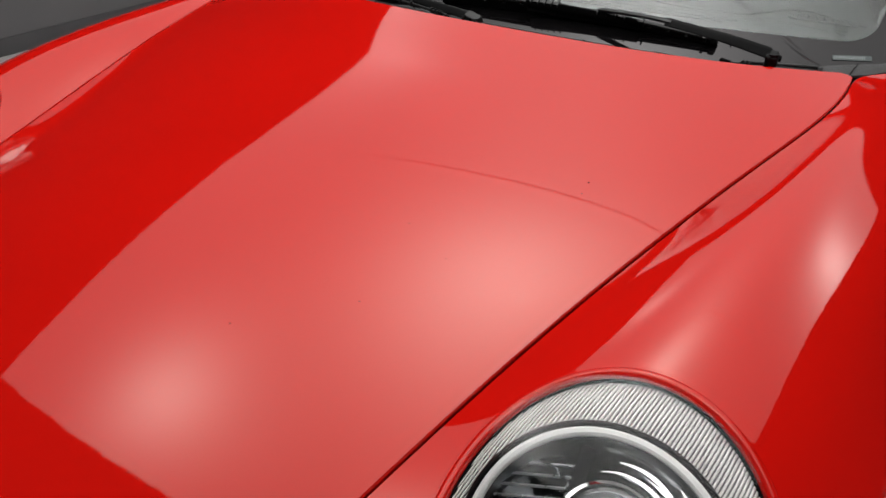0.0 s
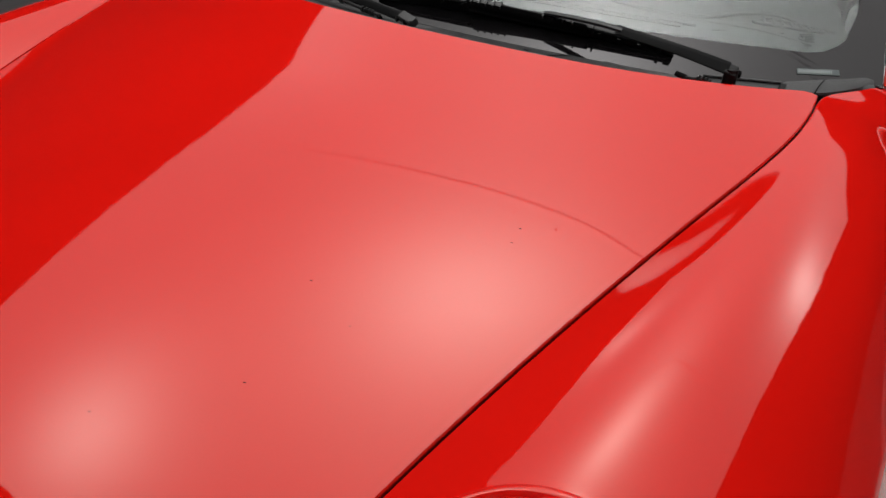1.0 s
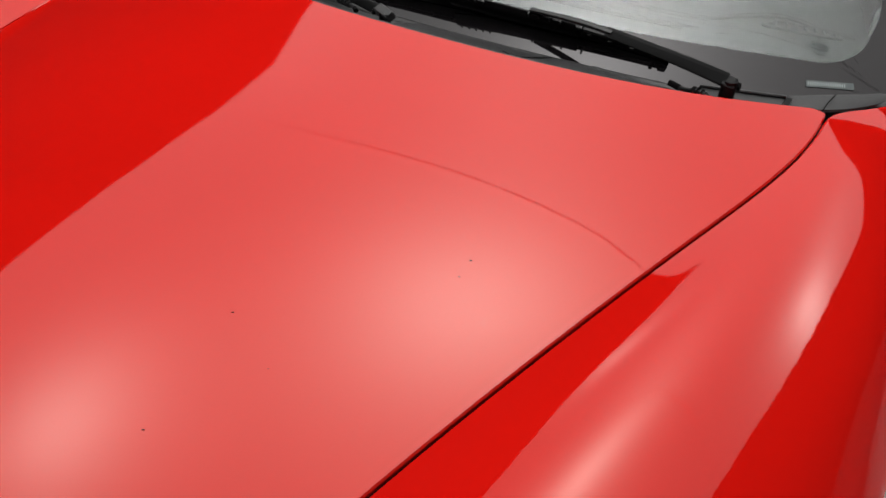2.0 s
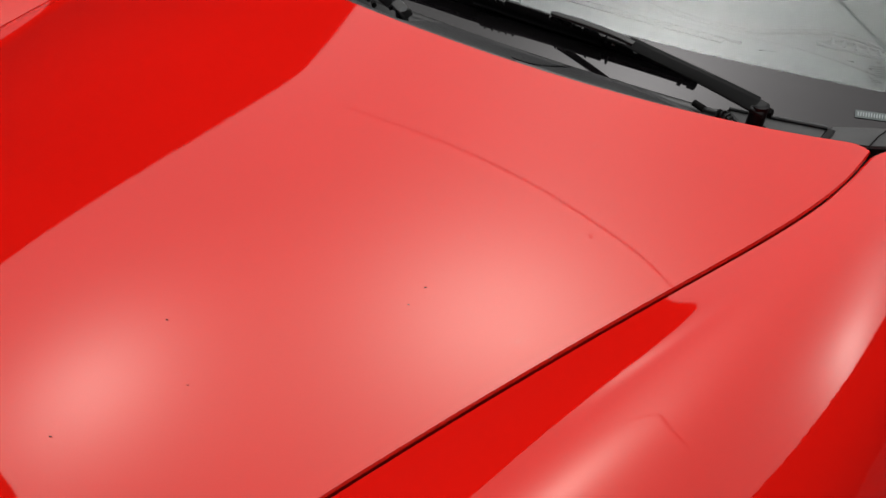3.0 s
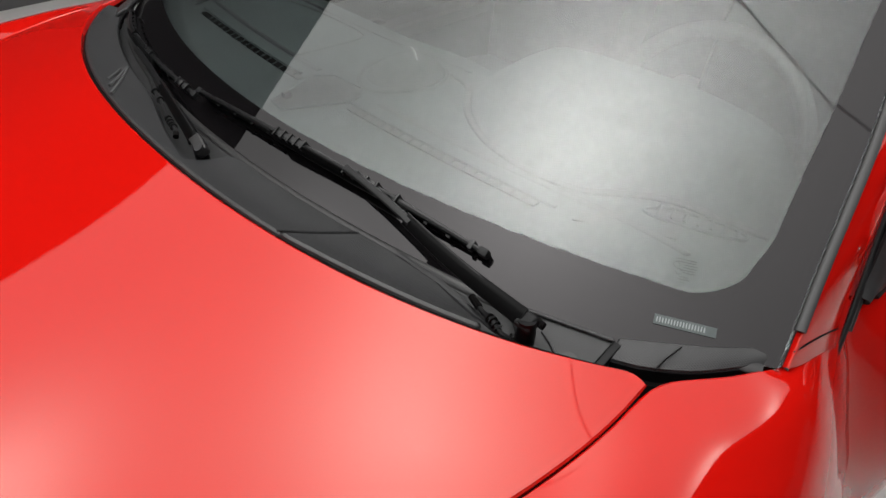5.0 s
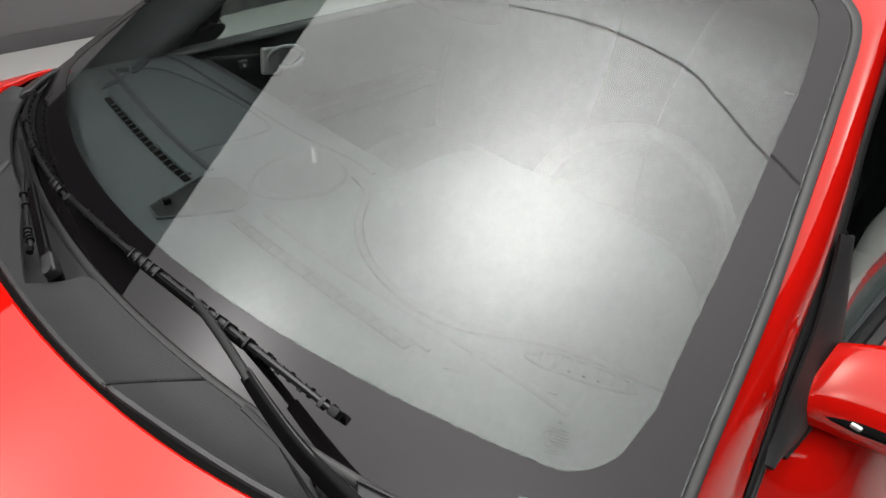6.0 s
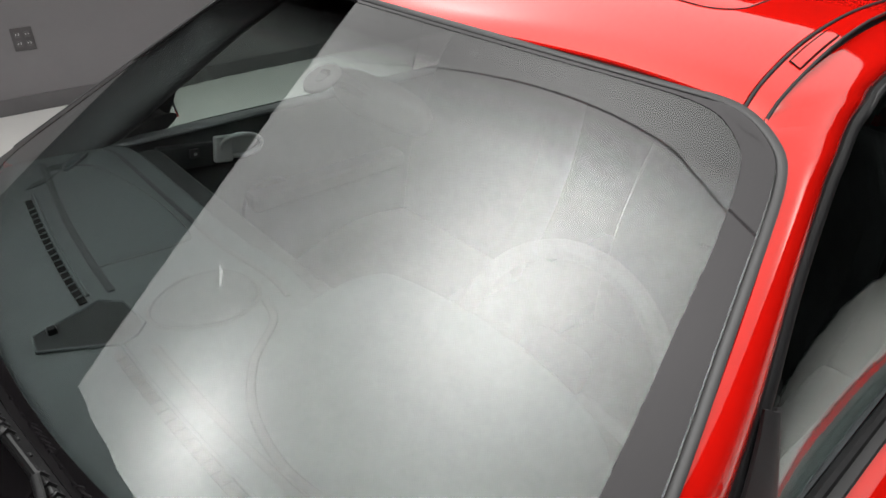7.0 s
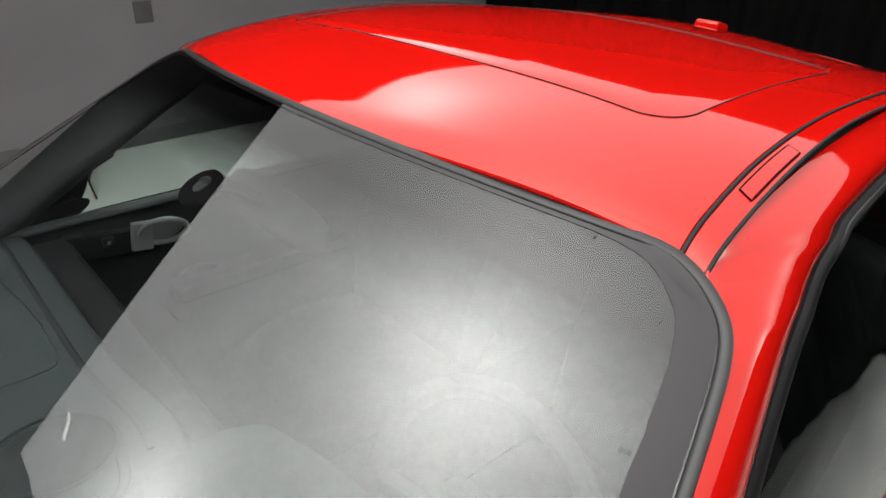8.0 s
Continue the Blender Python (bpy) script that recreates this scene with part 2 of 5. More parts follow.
def diffuser_material():
    mat = bpy.data.materials.new("lit_diffuser_cloth")
    mat.use_nodes = True
    n, l = nodes_of(mat)
    n.remove(n["Principled BSDF"])
    geo = n.new("ShaderNodeTexCoord")
    total = None
    for x, y, reach, strength in PANEL_GLOWS:
        d = n.new("ShaderNodeVectorMath")
        d.operation = "DISTANCE"
        l.new(geo.outputs["Object"], d.inputs[0])
        d.inputs[1].default_value = (x, y, 0)
        q = n.new("ShaderNodeMath")
        q.operation = "DIVIDE"
        q.inputs[1].default_value = reach
        l.new(d.outputs["Value"], q.inputs[0])
        s = n.new("ShaderNodeMath")
        s.operation = "POWER"
        s.inputs[1].default_value = 2.0
        l.new(q.outputs[0], s.inputs[0])
        a = n.new("ShaderNodeMath")
        a.operation = "ADD"
        a.inputs[1].default_value = 1.0
        l.new(s.outputs[0], a.inputs[0])
        b = n.new("ShaderNodeMath")
        b.operation = "POWER"
        b.inputs[1].default_value = -1.5
        l.new(a.outputs[0], b.inputs[0])
        g = n.new("ShaderNodeMath")
        g.operation = "MULTIPLY"
        g.inputs[1].default_value = strength
        l.new(b.outputs[0], g.inputs[0])
        b = g
        if total is None:
            total = b
        else:
            t = n.new("ShaderNodeMath")
            t.operation = "ADD"
            l.new(total.outputs[0], t.inputs[0])
            l.new(b.outputs[0], t.inputs[1])
            total = t
    cloth = noise_node(mat, 1.3, 3)
    m = n.new("ShaderNodeMath")
    m.operation = "MULTIPLY_ADD"
    m.inputs[1].default_value = PANEL_GAIN
    m.inputs[2].default_value = PANEL_BASE * PANEL_GAIN
    l.new(total.outputs[0], m.inputs[0])
    v = n.new("ShaderNodeMapRange")
    v.inputs["To Min"].default_value, v.inputs["To Max"].default_value = 0.985, 1.015
    l.new(cloth.outputs[0], v.inputs["Value"])
    f = n.new("ShaderNodeMath")
    f.operation = "MULTIPLY"
    l.new(m.outputs[0], f.inputs[0])
    l.new(v.outputs[0], f.inputs[1])
    e = n.new("ShaderNodeEmission")
    e.inputs["Color"].default_value = (1.0, 0.995, 0.975, 1)
    l.new(f.outputs[0], e.inputs["Strength"])
    l.new(e.outputs[0], n["Material Output"].inputs["Surface"])
    return mat


PANEL_GAIN, PANEL_BASE = 1.0, 0.97
SEAMCLOTH = surface("seam_cloth", (0.5, 0.5, 0.5), 0.9)
SEAMCLOTH.node_tree.nodes["Principled BSDF"].inputs["Emission Color"].default_value = (1, 1, 1, 1)
SEAMCLOTH.node_tree.nodes["Principled BSDF"].inputs["Emission Strength"].default_value = 0.9
DIFFUSER = diffuser_material()
panel = new("light_panel")
panel.location = (0, 0, PANEL_Z)
tagged(panel, "white cloth diffuser light panel glowing overhead", "ceiling light")
rng = random.Random(4)


def ragged(a, b, n, normal, depth):
    out = []
    w = 0
    for i in range(n):
        w = 0.6 * w + rng.uniform(-1, 1) * depth
        p = Vector(a).lerp(Vector(b), i / n) + Vector(normal) * w
        out.append(p)
    return out


def panel_sheet():
    bm = bmesh.new()
    c = [(-PANEL_X, PANEL_Y0), (PANEL_X, PANEL_Y0), (PANEL_X, PANEL_Y1), (-PANEL_X, PANEL_Y1)]
    nrm = [(0, -1), (1, 0), (0, 1), (-1, 0)]
    pts = []
    for i in range(4):
        pts += ragged(c[i], c[(i + 1) % 4], 80, nrm[i], 0.006)
    low = [bm.verts.new((p.x, p.y, 0)) for p in pts]
    high = [bm.verts.new((p.x, p.y, 0.01)) for p in pts]
    bm.faces.new(low[::-1])
    bm.faces.new(high)
    for i in range(len(pts)):
        j = (i + 1) % len(pts)
        bm.faces.new((low[i], low[j], high[j], high[i]))
    return bm


part("diffuser", panel_sheet(), DIFFUSER, panel, "glowing white cloth diffuser", 0)
frame_bm = bmesh.new()
for x0, y0, x1, y1 in ((-PANEL_X, PANEL_Y0, PANEL_X, PANEL_Y0), (-PANEL_X, PANEL_Y1, PANEL_X, PANEL_Y1), (-PANEL_X, PANEL_Y0, -PANEL_X, PANEL_Y1), (PANEL_X, PANEL_Y0, PANEL_X, PANEL_Y1)):
    block(abs(x1 - x0) + 0.04, abs(y1 - y0) + 0.04, 0.25, Matrix.Translation(((x0 + x1) / 2, (y0 + y1) / 2, 0.15)), 0, bm=frame_bm)
block(2 * PANEL_X + 0.04, PANEL_Y1 - PANEL_Y0 + 0.04, 0.02, Matrix.Translation((0, (PANEL_Y0 + PANEL_Y1) / 2, 0.28)), 0, bm=frame_bm)
part("panel_frame", frame_bm, CEILMAT, panel, "dark frame of the light panel", 0)
for x in (-2, 2):
    for y in (0.2, 3.4):
        part("hanger", tube([(x, y, 0.25), (x, y, HALL_Z - PANEL_Z)], 0.008), CEILMAT, panel)
part("cloth_seam", tube(smooth_line([(-PANEL_X, 2.16, -0.003), (-1.7, 2.165, -0.003), (-1.0, 2.212, -0.003), (-0.3, 2.258, -0.003), (0.2, 2.262, -0.003), (0.4, 2.228, -0.003), (0.6, 2.188, -0.003), (0.8, 2.158, -0.003), (1.0, 2.14, -0.003), (1.7, 2.17, -0.003), (PANEL_X, 2.22, -0.003)], 48), 0.0056, 6), SEAMCLOTH, panel, "dark sewn seam across the diffuser")
for x, y, r in ((-0.718, 1.885, 0.0055), (-0.722, 1.925, 0.005), (-0.015, 2.185, 0.006), (-0.147, 2.158, 0.004), (0.53, 2.035, 0.006), (0.104, 2.14, 0.006), (-0.08, 2.105, 0.003), (0.144, 2.297, 0.003), (-0.206, 2.301, 0.003), (-1.0, 0.21, 0.005), (-0.65, 0.435, 0.004), (-0.88, 0.06, 0.005)):
    b = bmesh.new()
    bmesh.ops.create_icosphere(b, subdivisions=1, radius=r * 0.9, matrix=Matrix.Translation((x, y, -0.003)) @ Matrix.Diagonal((1, 1.6, 0.3, 1)))
    part("speck", b, PLASTIC, panel, "dark dirt speck on the cloth")


# ---- more of the hall ----
BASEMAT = surface("charcoal_baseboard", (0.085, 0.083, 0.086), 0.55, vary=0.08)
PLATE = surface("grey_outlet_plate", (0.06, 0.058, 0.06), 0.45)
tagged(bm_object("baseboard", block(0.014, HALL_Y1 - HALL_Y0, 0.1, Matrix.Translation((WALL_X + 0.007, (HALL_Y0 + HALL_Y1) / 2, 0.05)), 0.004), BASEMAT), "charcoal baseboard along the wall", kind="structure")


def wall_outlet(y, z, w, h, sockets):
    ob = new("wall_outlet")
    ob.location = (WALL_X, y, z)
    tagged(ob, "dark grey electrical outlet plate on the wall", "outlet", "wall outlets")
    part("plate", block(0.008, w, h, Matrix.Translation((0.004, 0, 0)), 0.003), PLATE, ob)
    for dy, dz in sockets:
        part("socket", block(0.004, 0.03, 0.032, Matrix.Translation((0.0085, dy, dz)), 0.0015), BASEMAT, ob)
        for k in (-1, 1):
            part("slot", block(0.003, 0.003, 0.01, Matrix.Translation((0.0102, dy + k * 0.007, dz + 0.003)), 0), SILVER, ob)


wall_outlet(2.22, 0.43, 0.115, 0.13, [(-0.026, 0.026), (0.026, 0.026), (-0.026, -0.026), (0.026, -0.026)])
wall_outlet(3.18, 0.83, 0.115, 0.13, [])


def curtain():
    bm = bmesh.new()
    pts = []
    n = 260
    for i in range(n + 1):
        x = WALL_X + 0.05 + (HALL_X1 - WALL_X - 0.1) * i / n
        pts.append((x, HALL_Y1 - 0.18 + 0.05 * math.sin(x * 17 + 1.3 * math.sin(x * 3.1)) + 0.02 * math.sin(x * 41)))
    rows = [[bm.verts.new((x, y, z)) for x, y in pts] for z in (0.03, 3.9)]
    back = [[bm.verts.new((x, y + 0.004, z)) for x, y in pts] for z in (0.03, 3.9)]
    for i in range(n):
        bm.faces.new((rows[0][i], rows[0][i + 1], rows[1][i + 1], rows[1][i]))
        bm.faces.new((back[0][i + 1], back[0][i], back[1][i], back[1][i + 1]))
        bm.faces.new((rows[1][i], rows[1][i + 1], back[1][i + 1], back[1][i]))
        bm.faces.new((rows[0][i + 1], rows[0][i], back[0][i], back[0][i + 1]))
    ob = new("curtain")
    ob.location = (0, 0, 0)
    tagged(ob, "black cloth backdrop curtain hanging in soft folds", "curtain")
    part("cloth", bm, DARKCLOTH, ob, smooth=60)
    part("curtain_rail", tube([(WALL_X, HALL_Y1 - 0.18, 3.92), (HALL_X1, HALL_Y1 - 0.18, 3.92)], 0.02), PLASTIC, ob, "black curtain rail")


curtain()

# ---- the car: x across, y from nose to tail, z up ----
car = new("sports_car")
tagged(car, "glossy red two-door sports coupe parked under studio lights", "car")

YS = [0.04, 0.2, 0.4, 0.55, 0.7, 0.85, 1.0, 1.15, 1.3, 1.42, 1.5]
seam_x = spline(YS, [0.30, 0.385, 0.4498, 0.484, 0.5134, 0.5473, 0.5852, 0.6245, 0.6608, 0.6748, 0.671])
seam_z = spline(YS, [0.492, 0.61, 0.7039, 0.7507, 0.7843, 0.8152, 0.8431, 0.8661, 0.8833, 0.8957, 0.9068])
mid_z = spline(YS, [0.5398, 0.6634, 0.751, 0.7943, 0.8287, 0.8569, 0.8807, 0.9033, 0.9276, 0.952, 0.9786])


def cowl_y(x):
    return 1.2977 + 0.2552 * x * x + 0.3666 * x ** 4


def hood_z(u, y):
    u = abs(u)
    return mid_z(y) - (mid_z(y) - seam_z(y)) * (1.15 * u ** (2.161 + 0.301 * (y - 0.9)) - 0.15 * u ** 4)


def rear_lift(u, y):
    """The hood turns up a little along its rear edge in the middle, and down at the corners."""
    x = u * 0.676
    k = max(0.0, 1 - (cowl_y(x) - y) / 0.16)
    return (0.0084 - 0.0273 * x * x - 0.0181 * x ** 4) * 0.7 * k * k


def hood_edge_z(x):
    u = min(1, abs(x) / 0.676)
    return hood_z(u, cowl_y(x)) + rear_lift(u, cowl_y(x))


def hood_point(u, v):
    y0 = 0.2 + 0.12 * u * u
    y1 = cowl_y(u * 0.674) - 0.004
    if abs(u) > 0.965:
        y1 -= 0.012 * ((abs(u) - 0.965) / 0.035) ** 2.2
    y = y0 + (y1 - y0) * v
    return (u * (seam_x(y) - 0.0028), y, hood_z(u, y) + rear_lift(u, y))


def eased(n, p=0.75):
    return [math.copysign(abs(t) ** p, t) for t in lin(-1, 1, n)]


part("hood", shell(hood_point, eased(130, 0.62), lin(0, 1, 100), 0.016, 0.002), PAINT, car, "glossy red front hood")

for x, y, r in ((0.462, 1.005, 0.0011), (0.4645, 0.982, 0.0008), (0.313, 0.82, 0.0010), (0.385, 0.80, 0.0007), (0.34, 0.697, 0.0009), (0.237, 0.595, 0.0009)):
    z = hood_z(x / (seam_x(y) - 0.0028), y)
    part("dust_speck", tube([(x - r, y - r * 0.6, z + 0.0003), (x + r, y + r * 0.6, z + 0.0003)], r * 0.5, 6), GAP, car, "tiny dark speck on the hood")

# fenders: heights over the width from the hood seam (0) to the shoulder (1), along the length
FEND_Y = [0.1, 0.3, 0.5, 0.7, 0.9, 1.1, 1.3, 1.5, 1.6, 1.765]
FEND = [spline(FEND_Y, h) for h in (
    [0.5, 0.645, 0.7428, 0.8132, 0.856, 0.8786, 0.8899, 0.8885, 0.877, 0.814],
    [0.485, 0.645, 0.7518, 0.8332, 0.8715, 0.8827, 0.8824, 0.879, 0.864, 0.792],
    [0.45, 0.63, 0.7403, 0.823, 0.8564, 0.8668, 0.8659, 0.857, 0.842, 0.767],
    [0.41, 0.59, 0.7049, 0.7888, 0.8246, 0.8390, 0.8373, 0.825, 0.809, 0.741],
    [0.36, 0.525, 0.6449, 0.7329, 0.7721, 0.7835, 0.7851, 0.773, 0.762, 0.714])]
shoulder_x = spline([0.1, 0.3, 0.5, 0.7, 1.0, 1.3, 1.5, 1.6, 1.765], [0.62, 0.79, 0.855, 0.86, 0.86, 0.86, 0.851, 0.838, 0.804])


rear_inner_x = spline([1.40, 1.45, 1.49, 1.523, 1.55, 1.582, 1.605, 1.65, 1.765], [seam_x(1.40) + 0.003, seam_x(1.45) + 0.003, 0.682, 0.703, 0.720, 0.734, 0.741, 0.7465, 0.7545])
rear_inner_z = spline([1.3, 1.38, 1.5, 1.55, 1.582, 1.605, 1.65, 1.72, 1.765], [seam_z(1.3), seam_z(1.38), 0.895, 0.892, 0.887, 0.880, 0.873, 0.860, 0.836])


def inner_x(y):
    return seam_x(y) + 0.003 if y <= 1.44 else rear_inner_x(y)


def inner_z(y):
    return seam_z(y) if y < 1.38 else rear_inner_z(y)


# how far the valley beside the hood seam lies below the smooth section
valley = spline([0.1, 0.3, 0.5, 0.7, 0.9, 1.1, 1.3, 1.5, 1.765], [0, 0, -0.00034, 0.00030, 0.00088, -0.00082, -0.00027, 0, 0])
SECTION = {}


def fender_section(y):
    key = round(y, 5)
    if key not in SECTION:
        xi, xo = inner_x(y), shoulder_x(y)
        f = spline([0, 0.2, 0.4, 0.6, 0.8, 1.0], [inner_z(y)] + [g(y) for g in FEND])
        f = spline([0, 0.1, 0.2, 0.4, 0.6, 0.8, 1.0], [f(0), f(0.1) + valley(y)] + [f(k) for k in (0.2, 0.4, 0.6, 0.8, 1.0)])
        row = [(xi + (xo - xi) * s, y, f(s)) for s in lin(0, 1, 60)]
        z1 = f(1.0)
        row += [tuple(p) for p in smooth_line([row[-4], row[-1], (xo + 0.026, y, z1 - 0.07), (xo + 0.036, y, z1 - 0.15), (xo + 0.022, y, z1 - 0.3), (xo - 0.01, y, 0.27)], 50)[11:]]
        SECTION[key] = row
    return SECTION[key]


def fender_point(u, v):
    row = fender_section(0.1 + 1.662 * v)
    return row[round(u * (len(row) - 1))]


def mirrored(bm):
    bm.transform(Matrix.Diagonal((-1, 1, 1, 1)))
    bmesh.ops.reverse_faces(bm, faces=bm.faces)
    return bm


# headlamp opening, as an oval in a plane that leans with the fender
LAMP_C = Vector((0.686, 0.598, 0.7685))
LAMP_N = Vector((0.12, -0.60, 0.79)).normalized()
LAMP_A = Vector((1, 0.1, 0.0))
LAMP_A = (LAMP_A - LAMP_N * LAMP_A.dot(LAMP_N)).normalized()
LAMP_B = LAMP_N.cross(LAMP_A).normalized()
LAMP_RA, LAMP_RB = 0.1355, 0.158


def lamp_uv(p):
    d = Vector(p) - LAMP_C
    return d.dot(LAMP_A) / LAMP_RA, d.dot(LAMP_B) / LAMP_RB


def fender_mesh():
    bm = shell(fender_point, lin(0, 1, 99), lin(0, 1, 150), 0.01, 0.002)
    bm.verts.ensure_lookup_table()
    for v in bm.verts:
        a, b = lamp_uv(v.co)
        r = math.hypot(a, b)
        if 0.9 < r < 1.0 and abs((v.co - LAMP_C).dot(LAMP_N)) < 0.12:
            v.co += (LAMP_A * a * LAMP_RA + LAMP_B * b * LAMP_RB) * (1 / r - 1)
    arch = [f for f in bm.faces if math.hypot(f.calc_center_median().y - 0.94, f.calc_center_median().z - 0.31) < 0.35 and f.calc_center_median().z < 0.66 and f.calc_center_median().x > 0.7]
    bmesh.ops.delete(bm, geom=arch, context="FACES")
    gone = [f for f in bm.faces if math.hypot(*lamp_uv(f.calc_center_median())) < 0.995 and abs((f.calc_center_median() - LAMP_C).dot(LAMP_N)) < 0.12]
    bmesh.ops.delete(bm, geom=gone, context="FACES")
    return bm


for s in (1, -1):
    bm = fender_mesh()
    part("front_fender", bm if s > 0 else mirrored(bm), PAINT, car, "glossy red front fender")

# dark body structure under the seams and below the cowl
def under_point(u, v):
    y = 0.3 + (cowl_y(u * 0.67) - 0.3) * v
    x = u * (seam_x(y) + 0.02)
    return (x, y, hood_z(min(1, abs(u)), y) - 0.035)


part("inner_body", shell(under_point, lin(-1, 1, 24), lin(0, 1, 30), 0.01), GAP, car, "dark inner body under the panels")
for s in (1, -1):
    part("hood_seal", tube([(s * (seam_x(y) + 0.0005), y, seam_z(y) - 0.014) for y in lin(0.4, 1.46, 50)], 0.006, 6), GAP, car)

# ---- windscreen ----
def screen_y(x, z):
    return 1.765 + (z - 1.092) / 0.53 + 0.4 * x * x


screen_edge = spline([0.86, 0.896, 0.95, 1.024, 1.086, 1.138, 1.175, 1.197, 1.2095, 1.22, 1.2275, 1.2335, 1.2375, 1.239],
                     [0.7545, 0.738, 0.7145, 0.684, 0.6535, 0.6275, 0.6085, 0.5945, 0.5815, 0.5635, 0.547, 0.530, 0.514, 0.505])


def glass_low(x):
    k = max(0.0, min(1.0, (abs(x) - 0.6) / 0.1))
    return 0.896 - 0.03 * min(1, abs(x) / 0.7) ** 2 + 0.019 * k * k * (3 - 2 * k)


def glass_high(x):
    return 1.2585 - 0.073 * x * x


def screen_point(u, v):
    """Point of the glass: u across, v up."""
    z0, z1 = glass_low(u * 0.72), glass_high(u * 0.517)
    z = z0 + (z1 - z0) * v
    e = screen_edge(glass_low(0.72) + (glass_high(0.517) - glass_low(0.72)) * v)
    x = u * e
    return (x, screen_y(x, z), z)


vs = [1 - (1 - t) ** 1.8 for t in lin(0, 1, 70)]
ob = part("windscreen", shell(screen_point, lin(-1, 1, 56), vs, 0.005, 0.0004), WINDSCREEN, car, "tinted clear windscreen glass")
ob.visible_shadow = False


def frit_inner_z(x):
    return 0.9295 - 0.037 * x * x


def frit_edge(z):
    return min(0.6705, screen_edge(z) - 0.042 + 0.012 * max(0, min(1, (z - 1.0) / 0.15)))


def top_outline(u):
    """The upper outline of the glass from one side's shoulder (u = 1) to the other's (-1), by length."""
    half = [(screen_edge(z) - 0.001, z) for z in lin(1.20, 1.2388, 40)] + [(0.505 * (1 - k / 20), glass_high(0.505 * (1 - k / 20)) - 0.0005) for k in range(21)]
    run = [0.0]
    for a, b in zip(half, half[1:]):
        run.append(run[-1] + math.dist(a, b))
    d = (1 - abs(u)) * run[-1]
    return math.copysign(float(np.interp(d, run, [p[0] for p in half])), u), float(np.interp(d, run, [p[1] for p in half]))


FRIT_TOP = 1.228


def frit_mesh():
    """The black band round the glass, with a finely toothed inner rim."""
    bm = bmesh.new()
    outer, inner = [], []
    n = 1000

    def glass_at(x, z, sink=-0.0007):
        return Vector((x, screen_y(x, z) + sink * 0.47, z - sink * 0.88))

    for i in range(4 * n):
        s = i / n
        k, t = int(s), s - int(s)
        tooth = 0.0009 * (i % 2)
        if k == 0:
            u = -1 + 2 * t
            x = u * 0.6705
            zi = frit_inner_z(x)
            c = max(0.0, (abs(x) - 0.628) / 0.0425)
            zi += 0.022 * (1 - math.sqrt(max(0.0, 1 - c * c)))
            outer.append(glass_at(u * 0.737, glass_low(u * 0.737) + 0.001))
            inner.append(glass_at(x, zi + tooth))
        elif k == 1 or k == 3:
            t2 = t if k == 1 else 1 - t
            sg = 1 if k == 1 else -1
            zo = glass_low(0.737) + 0.001 + (1.20 - glass_low(0.737)) * t2
            zi = frit_inner_z(0.6705) + 0.022 + (FRIT_TOP - frit_inner_z(0.6705) - 0.022) * t2
            outer.append(glass_at(sg * (screen_edge(zo) - 0.002), zo))
            inner.append(glass_at(sg * (frit_edge(zi) - tooth), zi))
        else:
            u = 1 - 2 * t
            xo, zo = top_outline(u)
            xi = u * frit_edge(FRIT_TOP)
            zi = glass_high(xi) - 0.0025 - 0.008 * abs(u) ** 20
            outer.append(glass_at(xo, zo))
            inner.append(glass_at(xi, zi - tooth))
    o = [bm.verts.new(p) for p in outer]
    m = [bm.verts.new(p.lerp(q, 0.5)) for p, q in zip(outer, inner)]
    q = [bm.verts.new(p) for p in inner]
    for i in range(len(o)):
        j = (i + 1) % len(o)
        bm.faces.new((o[i], o[j], m[j], m[i]))
        bm.faces.new((m[i], m[j], q[j], q[i]))
    geo = bmesh.ops.extrude_face_region(bm, geom=bm.faces[:])
    for v in geo["geom"]:
        if isinstance(v, bmesh.types.BMVert):
            v.co.z -= 0.0004
    bmesh.ops.recalc_face_normals(bm, faces=bm.faces)
    return bm


part("frit_band", frit_mesh(), FRIT, car, "black printed border of the windscreen", 0)

# mirror button on the glass
def disc(center, normal, radius, height, sides=40):
    bm = bmesh.new()
    n = Vector(normal).normalized()
    rot = n.to_track_quat("Z", "Y").to_matrix().to_4x4()
    bmesh.ops.create_cone(bm, cap_ends=True, segments=sides, radius1=radius, radius2=radius * 0.96, depth=height, matrix=Matrix.Translation(center) @ rot)
    return bm


SCREEN_N = Vector((0, -0.468, 0.883))
gz = 1.186
part("mirror_pad", disc((0, screen_y(0, gz) + 0.005, gz - 0.0095), SCREEN_N, 0.031, 0.004), FRIT, car, "round black mirror pad on the glass")
part("mirror_pad", disc((0, screen_y(0, gz) + 0.004, gz - 0.0072), SCREEN_N, 0.010, 0.001), PLASTIC, car)

# rubber mouldings round the glass
def outline(v0, v1, n, side, out):
    pts = []
    for v in lin(v0, v1, n):
        p = Vector(screen_point(side, v))
        pts.append(p + Vector((side * out, 0.0, -0.001)))
    return pts


RIBMAT = surface("pale_grey_ridge", (0.06, 0.06, 0.062), 0.4, spec=0.4)
MOULD = surface("grey_rubber_moulding", (0.02, 0.0195, 0.02), 0.38, grain=0.1, spec=0.34)
ring = outline(0.066, 1.0, 110, 1, 0.0)
across = [Vector(screen_point(u, 1.0)) for u in lin(1, -1, 60)]
path = ring + across[1:-1] + [Vector((-p.x, p.y, p.z)) for p in reversed(ring)]


